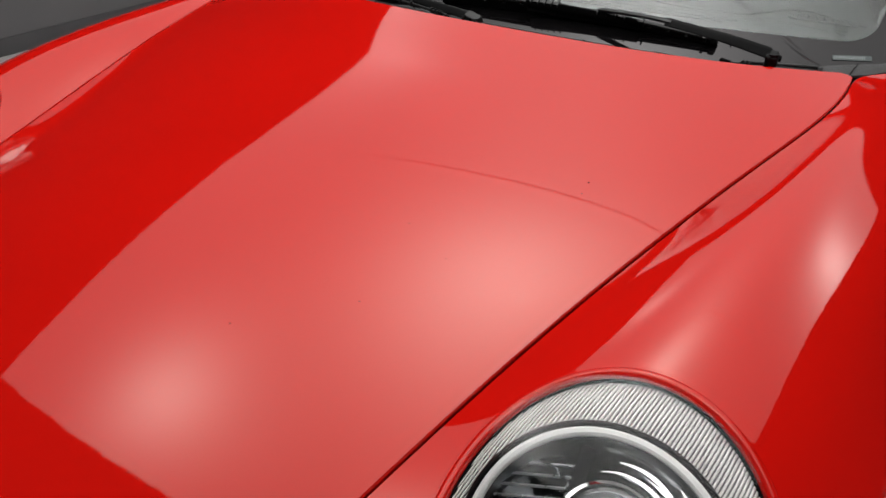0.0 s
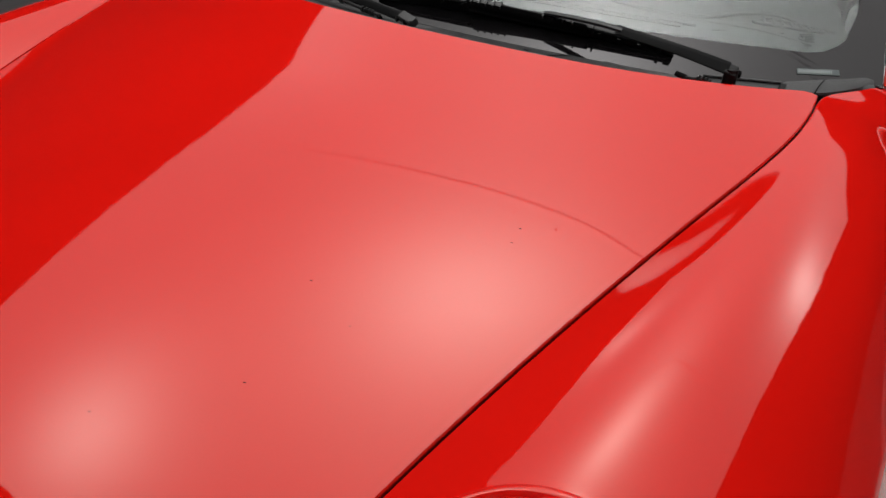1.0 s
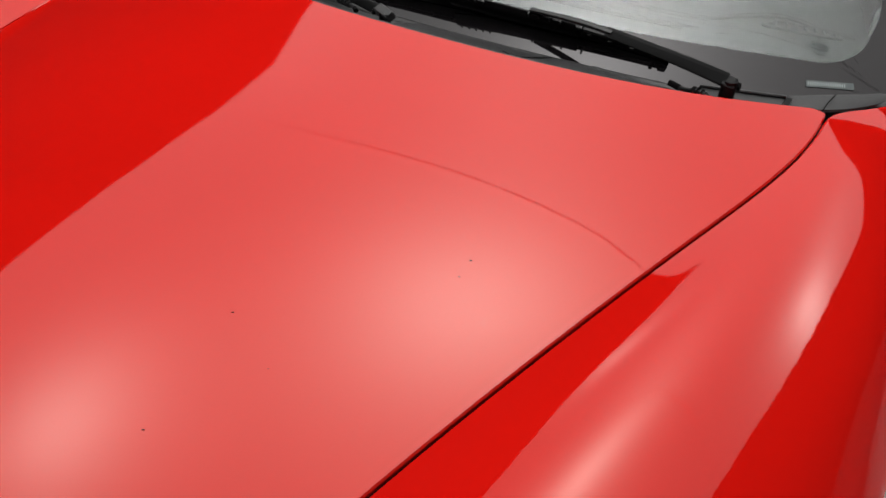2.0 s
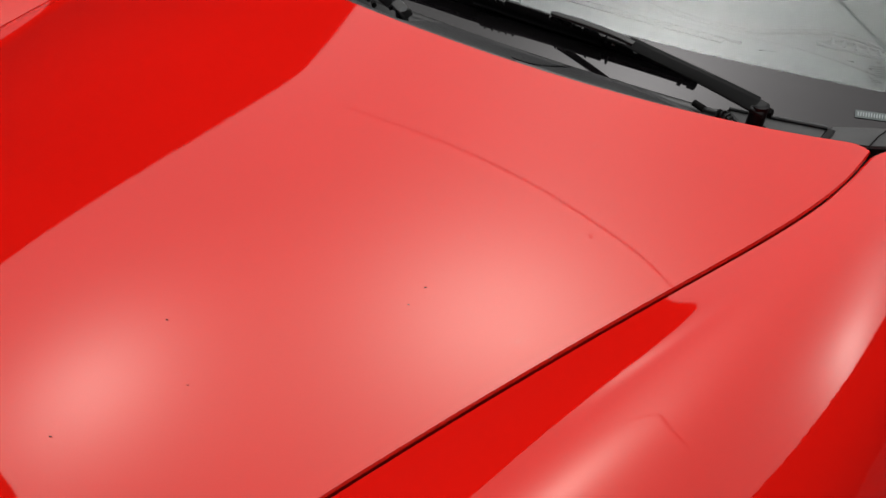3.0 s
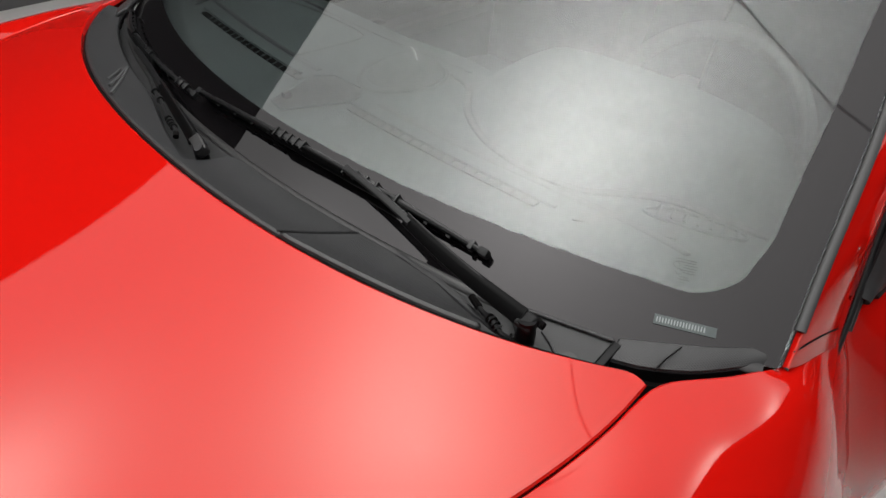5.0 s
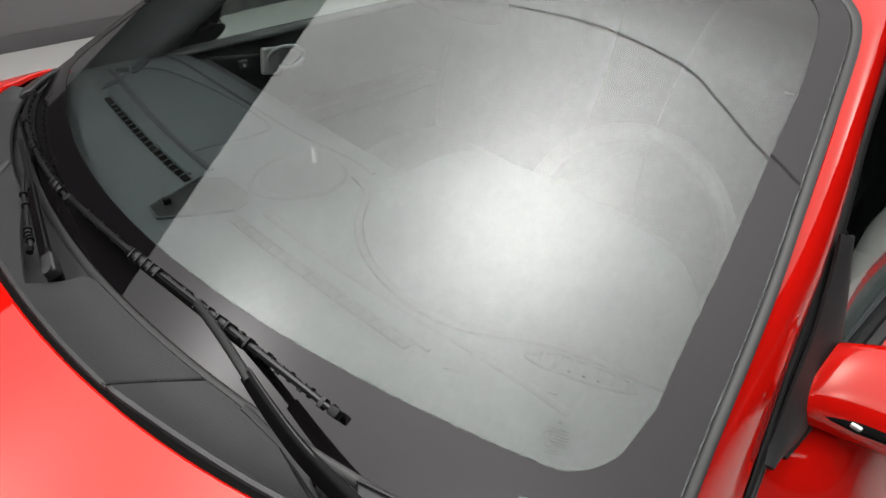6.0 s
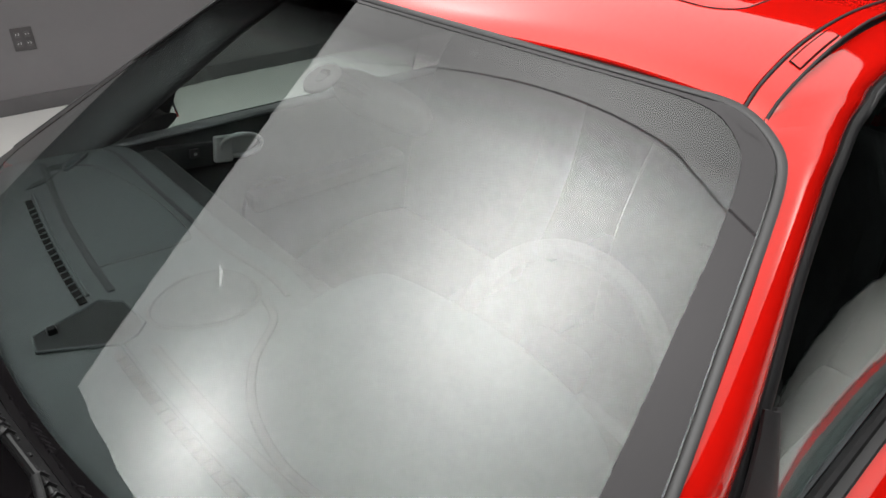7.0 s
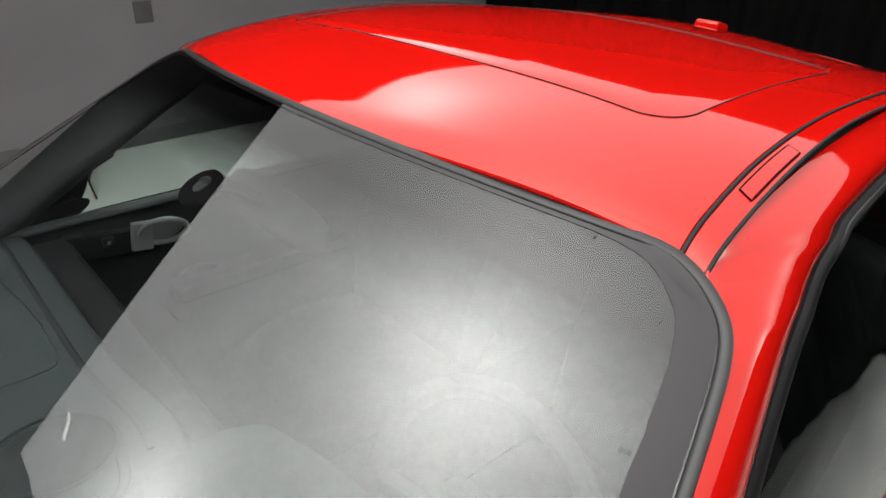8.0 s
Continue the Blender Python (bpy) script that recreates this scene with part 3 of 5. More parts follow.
def outward(points, k, out, lift):
    """Shift the k-th point of the glass outline outward, in the plane of the glass."""
    a, b = points[max(k - 2, 0)], points[min(k + 2, len(points) - 1)]
    side = (b - a).cross(SCREEN_N).normalized()
    return points[k] + side * out + SCREEN_N * lift


path = [p for i, p in enumerate(path) if i == 0 or (p - path[i - 1]).length > 0.004]
part("screen_moulding", tube([outward(path, k, 0.0048, 0.0) for k in range(len(path))], 0.0056, 10, flat=0.32, up=SCREEN_N), MOULD, car, "dark grey rubber moulding round the windscreen")
part("moulding_lip", tube([outward(path, k, 0.0, 0.0006) for k in range(len(path))], 0.0009, 6), RUBBER, car, "thin black lip on the glass")
low = [Vector(screen_point(u, 0.0)) + Vector((0, -0.006, 0.001)) for u in lin(-0.985, 0.985, 70)]
part("lower_moulding", tube(low, 0.0062, 10, flat=0.3, up=(0, -0.4, 0.9)), MOULD, car, "dark grey rubber moulding under the glass")

# ---- roof, pillars and their channels ----
roof_mid = spline([2.05, 2.3, 2.5, 2.7, 2.9, 3.1, 3.4, 3.8, 4.2], [1.2499, 1.3024, 1.3188, 1.3193, 1.3064, 1.2773, 1.193, 1.05, 0.90])
roof_in = spline([2.153, 2.207, 2.288, 2.4, 2.48, 2.575, 2.69, 3.4], [0.523, 0.516, 0.5065, 0.4985, 0.495, 0.4945, 0.4955, 0.45])
joint_x = spline([2.142, 2.206, 2.303, 2.406, 2.503, 2.62, 2.8, 3.25], [0.5525, 0.545, 0.536, 0.528, 0.5235, 0.5235, 0.522, 0.485])


def header_y(x):
    return 2.0885 + 0.235 * x * x


def roof_z(x, y):
    k = min(y, 3.3) - 2.4
    return roof_mid(y) - (0.0307 + 0.3987 * k) * x * x - (0.2704 - 1.3906 * k) * x ** 4


def front_lip(x, y, y0):
    """How far the roof's front edge bends down to the glass."""
    return (0.003 + 0.03 * x * x) * max(0.0, 1 - (y - y0) / 0.045) ** 2


def roof_point(u, v):
    y0 = header_y(0.531 * u)
    y = y0 + (3.25 - y0) * v
    x = u * (roof_in(y) - 0.002)
    return (x, y, roof_z(x, y) - front_lip(x, y, y0))


# the sliding roof panel is cut out of the sheet and laid back in with a fine gap
SUN_X, SUN_Y0, SUN_Y1, SUN_R = 0.409, 2.322, 2.79, 0.055


def rounded_loop(n, grow=0.0):
    """The outline of the sliding roof: n points round a rounded rectangle."""
    x1, y0, y1, r = SUN_X + grow, SUN_Y0 - grow, SUN_Y1 + grow, SUN_R + grow
    pts = []
    for cx, cy, a0 in ((x1 - r, y0 + r, -90), (x1 - r, y1 - r, 0), (-x1 + r, y1 - r, 90), (-x1 + r, y0 + r, 180)):
        for k in range(n + 1):
            a = radians(a0 + 90 * k / n)
            pts.append((cx + r * math.cos(a), cy + r * math.sin(a)))
    full = []
    for i, p in enumerate(pts):
        q = pts[(i + 1) % len(pts)]
        steps = max(1, int(math.dist(p, q) / 0.012))
        full += [(p[0] + (q[0] - p[0]) * j / steps, p[1] + (q[1] - p[1]) * j / steps) for j in range(steps)]
    return [(x, y - 0.012 * (x / SUN_X) ** 2 * (1 if y < (y0 + y1) / 2 else 0)) for x, y in full]


part("roof_panel", shell(roof_point, eased(64, 0.9), lin(0, 1, 90), 0.006, 0.002), PAINT, car, "glossy red roof panel")


def sunroof_mesh():
    bm = bmesh.new()
    loop = rounded_loop(10, -0.0)
    rings = []
    for k, (scale, lift) in enumerate(((1.0, -0.0012), (0.999, 0.0002), (0.994, 0.0008), (0.85, 0.0014), (0.6, 0.0014), (0.3, 0.0014))):
        c = (0, (SUN_Y0 + SUN_Y1) / 2)
        ring = []
        for x, y in loop:
            X, Y = x * scale, c[1] + (y - c[1]) * scale
            ring.append(bm.verts.new((X, Y, roof_z(X, Y) + lift)))
        rings.append(ring)
    n = len(loop)
    for a, b in zip(rings, rings[1:]):
        for i in range(n):
            j = (i + 1) % n
            bm.faces.new((a[i], a[j], b[j], b[i]))
    mid = bm.verts.new((0, (SUN_Y0 + SUN_Y1) / 2, roof_z(0, (SUN_Y0 + SUN_Y1) / 2) + 0.0014))
    for i in range(n):
        bm.faces.new((rings[-1][i], rings[-1][(i + 1) % n], mid))
    return bm


sunroof = part("sliding_roof", sunroof_mesh(), PAINT, car, "red sliding roof panel", 50)
part("seal", tube([(x, y, roof_z(x, y) + 0.0006) for x, y in rounded_loop(10, 0.001)], 0.0008, 6, closed=True), RUBBER, sunroof, "thin dark rubber gap")

RAIL_IN = [(0.748, 1.605, 0.885), (0.7133, 1.742, 0.968), (0.6747, 1.89, 1.0605), (0.638, 2.012, 1.1375), (0.6055, 2.096, 1.189), (0.585, 2.132, 1.2105), (0.568, 2.1425, 1.225),
           (0.555, 2.147, 1.232), (0.5500, 2.160, 1.238), (0.5440, 2.206, 1.253), (0.5315, 2.37, 1.2735), (0.525, 2.55, 1.2835), (0.521, 2.80, 1.2815), (0.486, 3.25, 1.22)]
# the painted pillar ends short of the window; rubber seals fill the rest
RAIL_RED = [(0.762, 1.7152, 0.838), (0.7246, 1.848, 0.9315), (0.6882, 1.9706, 1.0225), (0.6466, 2.0876, 1.1015), (0.6151, 2.1906, 1.164), (0.6046, 2.2358, 1.1868), (0.5978, 2.259, 1.1985),
            (0.5930, 2.2832, 1.2105), (0.5880, 2.3245, 1.2225), (0.5800, 2.3713, 1.2305), (0.5700, 2.5315, 1.241), (0.5670, 2.7115, 1.2425), (0.5760, 2.9425, 1.2225), (0.601, 3.25, 1.15)]
RAIL_SEAL = [(0.763, 1.7344, 0.8206), (0.7266, 1.8684, 0.9148), (0.6892, 1.9888, 1.0055), (0.6481, 2.1016, 1.0909), (0.6184, 2.2032, 1.1585), (0.6075, 2.2465, 1.1848), (0.6021, 2.2694, 1.1985),
             (0.5965, 2.2935, 1.2120), (0.5930, 2.335, 1.2265), (0.5869, 2.38, 1.2370), (0.5791, 2.54, 1.2480), (0.5791, 2.72, 1.2457), (0.5889, 2.95, 1.2212), (0.619, 3.25, 1.1439)]
N_RAIL = 130
rail_a, rail_b, rail_red = smooth_line(RAIL_IN, N_RAIL), smooth_line(RAIL_SEAL, N_RAIL), smooth_line(RAIL_RED, N_RAIL)


def rail_point(u, v):
    i = round(v * N_RAIL)
    a, b = rail_a[i], rail_red[i]
    n = Vector((0.78, -0.2 + 0.2 * v, 0.6)).normalized()
    k = min(1.0, max(0.0, (v - 0.35) / 0.15))
    swell = 4 * u * (1 - u) * (1 - k) + 5.2 * u ** 1.55 * (1 - u) ** 0.9 * k
    bulge = (0.015 + 0.003 * min(1.0, v / 0.35) - 0.002 * v) * min(1.0, 0.1 + 7 * v) * swell
    return a.lerp(b, u) + n * bulge - Vector((0, 0, 0.0022 * k * (1 - u)))


def strip_point(u, v, lift=-0.001):
    """The strip in the roof channel: u from the inner joint (0) to the outer one (1), v along it."""
    y0 = 2.153 - 0.011 * u
    y = y0 + 0.94 * v
    xi, xo = roof_in(y) + 0.0015, joint_x(y)
    x = xi + (xo - xi) * u
    return Vector((x, y, roof_z(x, y) - front_lip(x, y, y0) + lift))


for s in (1, -1):
    bm = shell(lambda u, v: rail_point(u, v), lin(0, 1, 30), lin(0, 1, N_RAIL), 0.006, 0.001)
    part("roof_rail", bm if s > 0 else mirrored(bm), PAINT, car, "red windscreen pillar and roof rail")
    foot_line = smooth_line([(0.7428, 1.6191, 0.894), (0.7457, 1.6387, 0.8918), (0.7483, 1.6619, 0.8863), (0.7511, 1.688, 0.8783), (0.754, 1.7226, 0.864)], 30)
    part("pillar_joint", tube([Vector((s * p.x, p.y, p.z)) for p in foot_line], 0.0011, 6), GAP, car, "fine dark joint at the foot of the pillar")
    # strip between the roof and the rail, with its two dark joints and the cover for a roof rack foot
    bm = shell(lambda u, v: strip_point(0.07 + 0.86 * u, v), lin(0, 1, 5), lin(0, 1, 70), 0.004, 0.0006)
    part("roof_strip", bm if s > 0 else mirrored(bm), PAINT, car, "red strip in the roof channel")
    for u in (0.0, 1.0):
        pts = [strip_point(u, v, 0.0002) for v in lin(0.003 if u else 0.0, 1, 90)]
        pts = [Vector((p.x * s, p.y, p.z)) for p in pts]
        part("channel_seal", tube(pts, 0.0022, 8, flat=0.7, up=(0, 0, 1)), RUBBER, car, "black rubber joint in the roof")
    bm = shell(lambda u, v: strip_point(0.27 + 0.46 * u, 0.115 + 0.127 * v, 0.0006), lin(0, 1, 4), lin(0, 1, 12), 0.002, 0.0006)
    part("rack_cover", bm if s > 0 else mirrored(bm), PAINT, car, "small red cover over a roof rack mount")
    ring = [(0.23, v) for v in lin(0.115, 0.242, 14)] + [(0.77, v) for v in lin(0.242, 0.115, 14)]
    pts = [strip_point(u, v, -0.0002) for u, v in ring]
    part("rack_cover_gap", tube([Vector((p.x * s, p.y, p.z)) for p in pts], 0.0010, 6, closed=True), GAP, car, "fine gap round the cover")

# rear of the cabin and body, plain, as it is hardly seen
part("brake_light_pod", block(0.056, 0.055, 0.036, Matrix.Translation((0.031, 3.11, 1.272)) @ pose(0, 0, 0, -12), 0.008, 3), PAINT, car, "small red pod behind the roof")


def tail_edge(y):
    """Where the rear deck meets the rear quarters."""
    t = max(0.0, (y - 3.25) / 0.95)
    return (0.62 + 0.12 * t, 1.145 - 0.2 * t - 0.12 * t * t) if y > 3.25 else (0.592 + 0.1 * (y - 2.95), 1.22 - 0.25 * (y - 2.95))


def tail_point(u, v):
    y = 3.24 + 1.12 * v
    x, z = tail_edge(y)
    mid = roof_mid(y) if y < 4.2 else roof_mid(4.2) - (y - 4.2) * 0.6
    return (x * u, y, mid + (z - mid) * abs(u) ** 2.6)


part("engine_lid", shell(tail_point, lin(-1, 1, 24), lin(0, 1, 30), 0.01), PAINT, car, "red sloping rear deck")

# ---- cowl: black plastic between hood and glass ----
def cowl_point(x, f, lift=0.0):
    ya, za = cowl_y(x) + 0.007, hood_edge_z(x) - 0.008
    yb, zb = screen_y(x, glass_low(x)) - 0.008, glass_low(x) + 0.001
    return Vector((x, ya + (yb - ya) * f, za + (zb - za) * f - 0.02 * math.sin(math.pi * f) + lift))


part("cowl_tray", shell(lambda u, v: cowl_point(u * 0.652, 0.2 + 0.8 * v, -0.006 * (1 - v)), lin(-1, 1, 90), lin(0, 1, 16), 0.004, 0.001), PLASTIC, car, "black plastic cowl below the windscreen")
part("cowl_gutter", shell(lambda u, v: cowl_point(u * 0.652, -0.02 + 0.24 * v, -0.022), lin(-1, 1, 90), lin(0, 1, 4), 0.004, 0.001), GAP, car, "dark gutter behind the hood edge")


def cowl_pad(x0, x1, low, high, lift, mat, label, skew0=(0.0, 0.0), skew1=(0.0, 0.0)):
    """A raised cover on the cowl between x0 and x1, whose ends may run askew (rise, bow); low and high give its edges (0 at the hood, 1 at the glass)."""
    def p(u, v):
        f = low(u) + (high(u) - low(u)) * v
        a, b = (x + k[0] * f - k[1] * math.sin(math.pi * f) for x, k in ((x0, skew0), (x1, skew1)))
        x = a + (b - a) * u
        return cowl_point(x, f, lift + 0.014 * math.sin(math.pi * f))
    return part("cowl_cover", shell(p, lin(0, 1, 36), lin(0, 1, 14), lift + 0.006, 0.003), mat, car, label)


def level(f):
    return lambda u: f


part("cowl_gap", tube([(x, cowl_y(x) + 0.005, hood_edge_z(x) - 0.019) for x in lin(-0.65, 0.65, 90)], 0.009, 8), GAP, car, "dark gap behind the hood edge")
NOTCH = [(-0.66, 0.74), (-0.33, 0.735), (-0.21, 0.765), (-0.15, 0.66), (-0.088, 0.5), (0.0037, 0.28), (0.03, 0.21), (0.058, 0.15)]


def notch_edge(u):
    """Upper edge of the smooth cover, cut away round the wiper pivot."""
    return float(np.interp(-0.66 + 0.718 * u, [p[0] for p in NOTCH], [p[1] for p in NOTCH]))


cowl_pad(-0.66, 0.058, level(0.06), notch_edge, 0.004, WEAVEFINE, "black cowl cover with a very fine weave")
cowl_pad(0.0585, 0.277, level(0.06), lambda u: 0.985 - 0.12 * max(0.0, 1 - u / 0.12) ** 2.5, 0.004, WEAVEFINE, "black cowl cover with a very fine weave", (0.0, 0.0), (0.032, 0.009))
WEAVE_EDGE = [(0.0, 0.985), (0.17, 0.985), (0.33, 0.97), (0.58, 0.85), (0.72, 0.70), (0.9, 0.44), (1.0, 0.2)]


def weave_edge(u):
    return float(np.interp(u, [p[0] for p in WEAVE_EDGE], [p[1] for p in WEAVE_EDGE]))


cowl_pad(0.281, 0.516, lambda u: 0.07 + 0.09 * math.sin(math.pi * min(1, u * 1.6) / 2), weave_edge, 0.005, WEAVE, "black cowl cover with a fine woven texture", (0.032, 0.009))
# toothed joint between the two covers
teeth = bmesh.new()
for k in range(54):
    f = 0.98 * k / 53
    p = cowl_point(0.2795 + 0.032 * f - 0.009 * math.sin(math.pi * f), f, 0.0062 + 0.014 * math.sin(math.pi * f))
    block(0.0036, 0.0008, 0.0012, Matrix.Translation(p) @ pose(0, 0, 0, -22, 0, -20), 0, bm=teeth)
part("toothed_edge", teeth, GLOSSBLACK, car, "finely toothed dark edge between the cowl covers", 0)
# rib along the woven cover, and the plate by the near wiper pivot
rib = [cowl_point(0.288 + 0.236 * u + 0.010, weave_edge(u) + 0.02, 0.004 + 0.012 * math.sin(math.pi * min(1, weave_edge(u)))) for u in lin(0.3, 1.0, 30)]
part("cowl_ridge", tube(rib, 0.0046, 8, flat=0.6, up=(0, 0, 1)), PLASTIC, car, "raised black rib on the cowl")


def plate_point(u, v):
    a, b = Vector((0.513, 1.4615, 0.8935)).lerp(Vector((0.6165, 1.4995, 0.8945)), u), Vector((0.548, 1.438, 0.892)).lerp(Vector((0.615, 1.445, 0.872)), u)
    return a.lerp(b, v)


part("cowl_plate", shell(plate_point, lin(0, 1, 12), lin(1, 0, 10), 0.006, 0.002), PLASTIC, car, "smooth black plate beside the wiper pivot")
part("plate_rim", tube([plate_point(u, 0.03) + Vector((0, 0, 0.002)) for u in lin(0, 1, 16)], 0.0024, 8), PLASTIC, car, "rounded rim of the plate")
part("plate_fold", tube([plate_point(0.34 + 0.35 * t, 0.45 + 0.5 * t) + Vector((0, 0, 0.0005)) for t in lin(0, 1, 10)], 0.0020, 6), PLASTIC, car, "low fold on the plate")
part("plate_end", block(0.008, 0.062, 0.014, Matrix.Translation((0.6215, 1.4725, 0.878)) @ pose(0, 0, 0, 21, 0, 0), 0.001), GLOSSBLACK, car, "dark end wall of the plate")
part("pivot_boss", disc((0.6, 1.449, 0.886), (0, -0.2, 0.95), 0.011, 0.008), MOULD, car, "round grey boss on the plate")
for (xa, fa), (xb, fb) in (((-0.182, 0.065), (-0.318, 0.70)), ((-0.222, 0.14), (-0.322, 0.69)), ((-0.254, 0.19), (-0.312, 0.53))):
    part("cowl_rib", tube([cowl_point(xa + (xb - xa) * t, fa + (fb - fa) * t, 0.0055 + 0.014 * math.sin(math.pi * (fa + (fb - fa) * t))) for t in lin(0, 1, 12)], 0.0024, 6), RIBMAT, car, "grey ridge on the cowl")


def end_piece(s):
    """The woven corner piece that runs from the cowl to the foot of the pillar."""
    inner = smooth_line([(0.625, 1.485, 0.887), (0.652, 1.499, 0.888), (0.686, 1.528, 0.888), (0.711, 1.562, 0.888), (0.739, 1.606, 0.8875)], 30)
    outer = smooth_line([(0.620, 1.505, 0.896), (0.655, 1.534, 0.897), (0.691, 1.567, 0.896), (0.716, 1.597, 0.894), (0.736, 1.621, 0.893)], 30)

    def p(u, v):
        i = round(u * 30)
        q = inner[i].lerp(outer[i], v)
        return q + Vector((0, 0, 0.0015 * math.sin(math.pi * v)))
    bm = shell(p, lin(0, 1, 30), lin(0, 1, 6), 0.006, 0.002)
    return bm if s > 0 else mirrored(bm)


for s in (1, -1):
    ob = part("cowl_corner", end_piece(s), WEAVE, car, "black woven plastic corner of the cowl")
    edge = smooth_line([(0.625, 1.485, 0.887), (0.652, 1.499, 0.888), (0.686, 1.528, 0.888), (0.711, 1.562, 0.888), (0.739, 1.606, 0.8875)], 30)
    bm = shell(lambda u, v: edge[round(u * 30)] + Vector((0.0012, -0.0016, -0.003 - 0.022 * (1 - v))), lin(0, 1, 30), lin(0, 1, 3), 0.002, 0.0004)
    part("skirt", bm if s > 0 else mirrored(bm), GLOSSBLACK, ob, "black front wall of the corner")
    part("joint", tube([(s * 0.664, 1.498, 0.8905), (s * 0.665, 1.515, 0.8965), (s * 0.668, 1.537, 0.9)], 0.0008, 6), GAP, ob, "fine dark joint")
    part("cowl_wall", tube([(s * 0.60, 1.47, 0.858), (s * 0.645, 1.494, 0.858), (s * 0.69, 1.54, 0.858), (s * 0.73, 1.61, 0.846)], 0.014, 8), GAP, car, "dark gap beside the cowl corner")

# ---- wipers ----
CLAWMAT = surface("satin_black_clip", (0.007, 0.007, 0.0075), 0.3, scale=25, spec=0.32)
ARMMAT = surface("black_arm_paint", (0.003, 0.003, 0.0032), 0.35, scale=25, spec=0.05)


def arm_mesh(line, w0, w1):
    """Pressed wiper arm: a narrow top with a deep side wall towards the hood."""
    bm = bmesh.new()
    rows = []
    for i, p in enumerate(line):
        d = (line[min(i + 1, len(line) - 1)] - line[max(i - 1, 0)]).normalized()
        side = d.cross(Vector((0, 0, 1))).normalized()
        if side.y > 0:
            side = -side
        up = side.cross(d) if side.cross(d).z > 0 else d.cross(side)
        k = w0 + (w1 - w0) * i / (len(line) - 1)
        rows.append([bm.verts.new(p + (side * a + up * b) * k) for a, b in ((-0.0075, -0.004), (-0.0075, 0.0035), (-0.0060, 0.0052), (-0.0022, 0.0050), (0.0010, 0.0030), (0.0070, -0.0055), (0.0064, -0.0072), (-0.0060, -0.0070))])
    for r0, r1 in zip(rows, rows[1:]):
        for k in range(8):
            bm.faces.new((r0[k], r0[(k + 1) % 8], r1[(k + 1) % 8], r1[k]))
    bm.faces.new(rows[0][::-1])
    bm.faces.new(rows[-1])
    bmesh.ops.recalc_face_normals(bm, faces=bm.faces)
    return bm


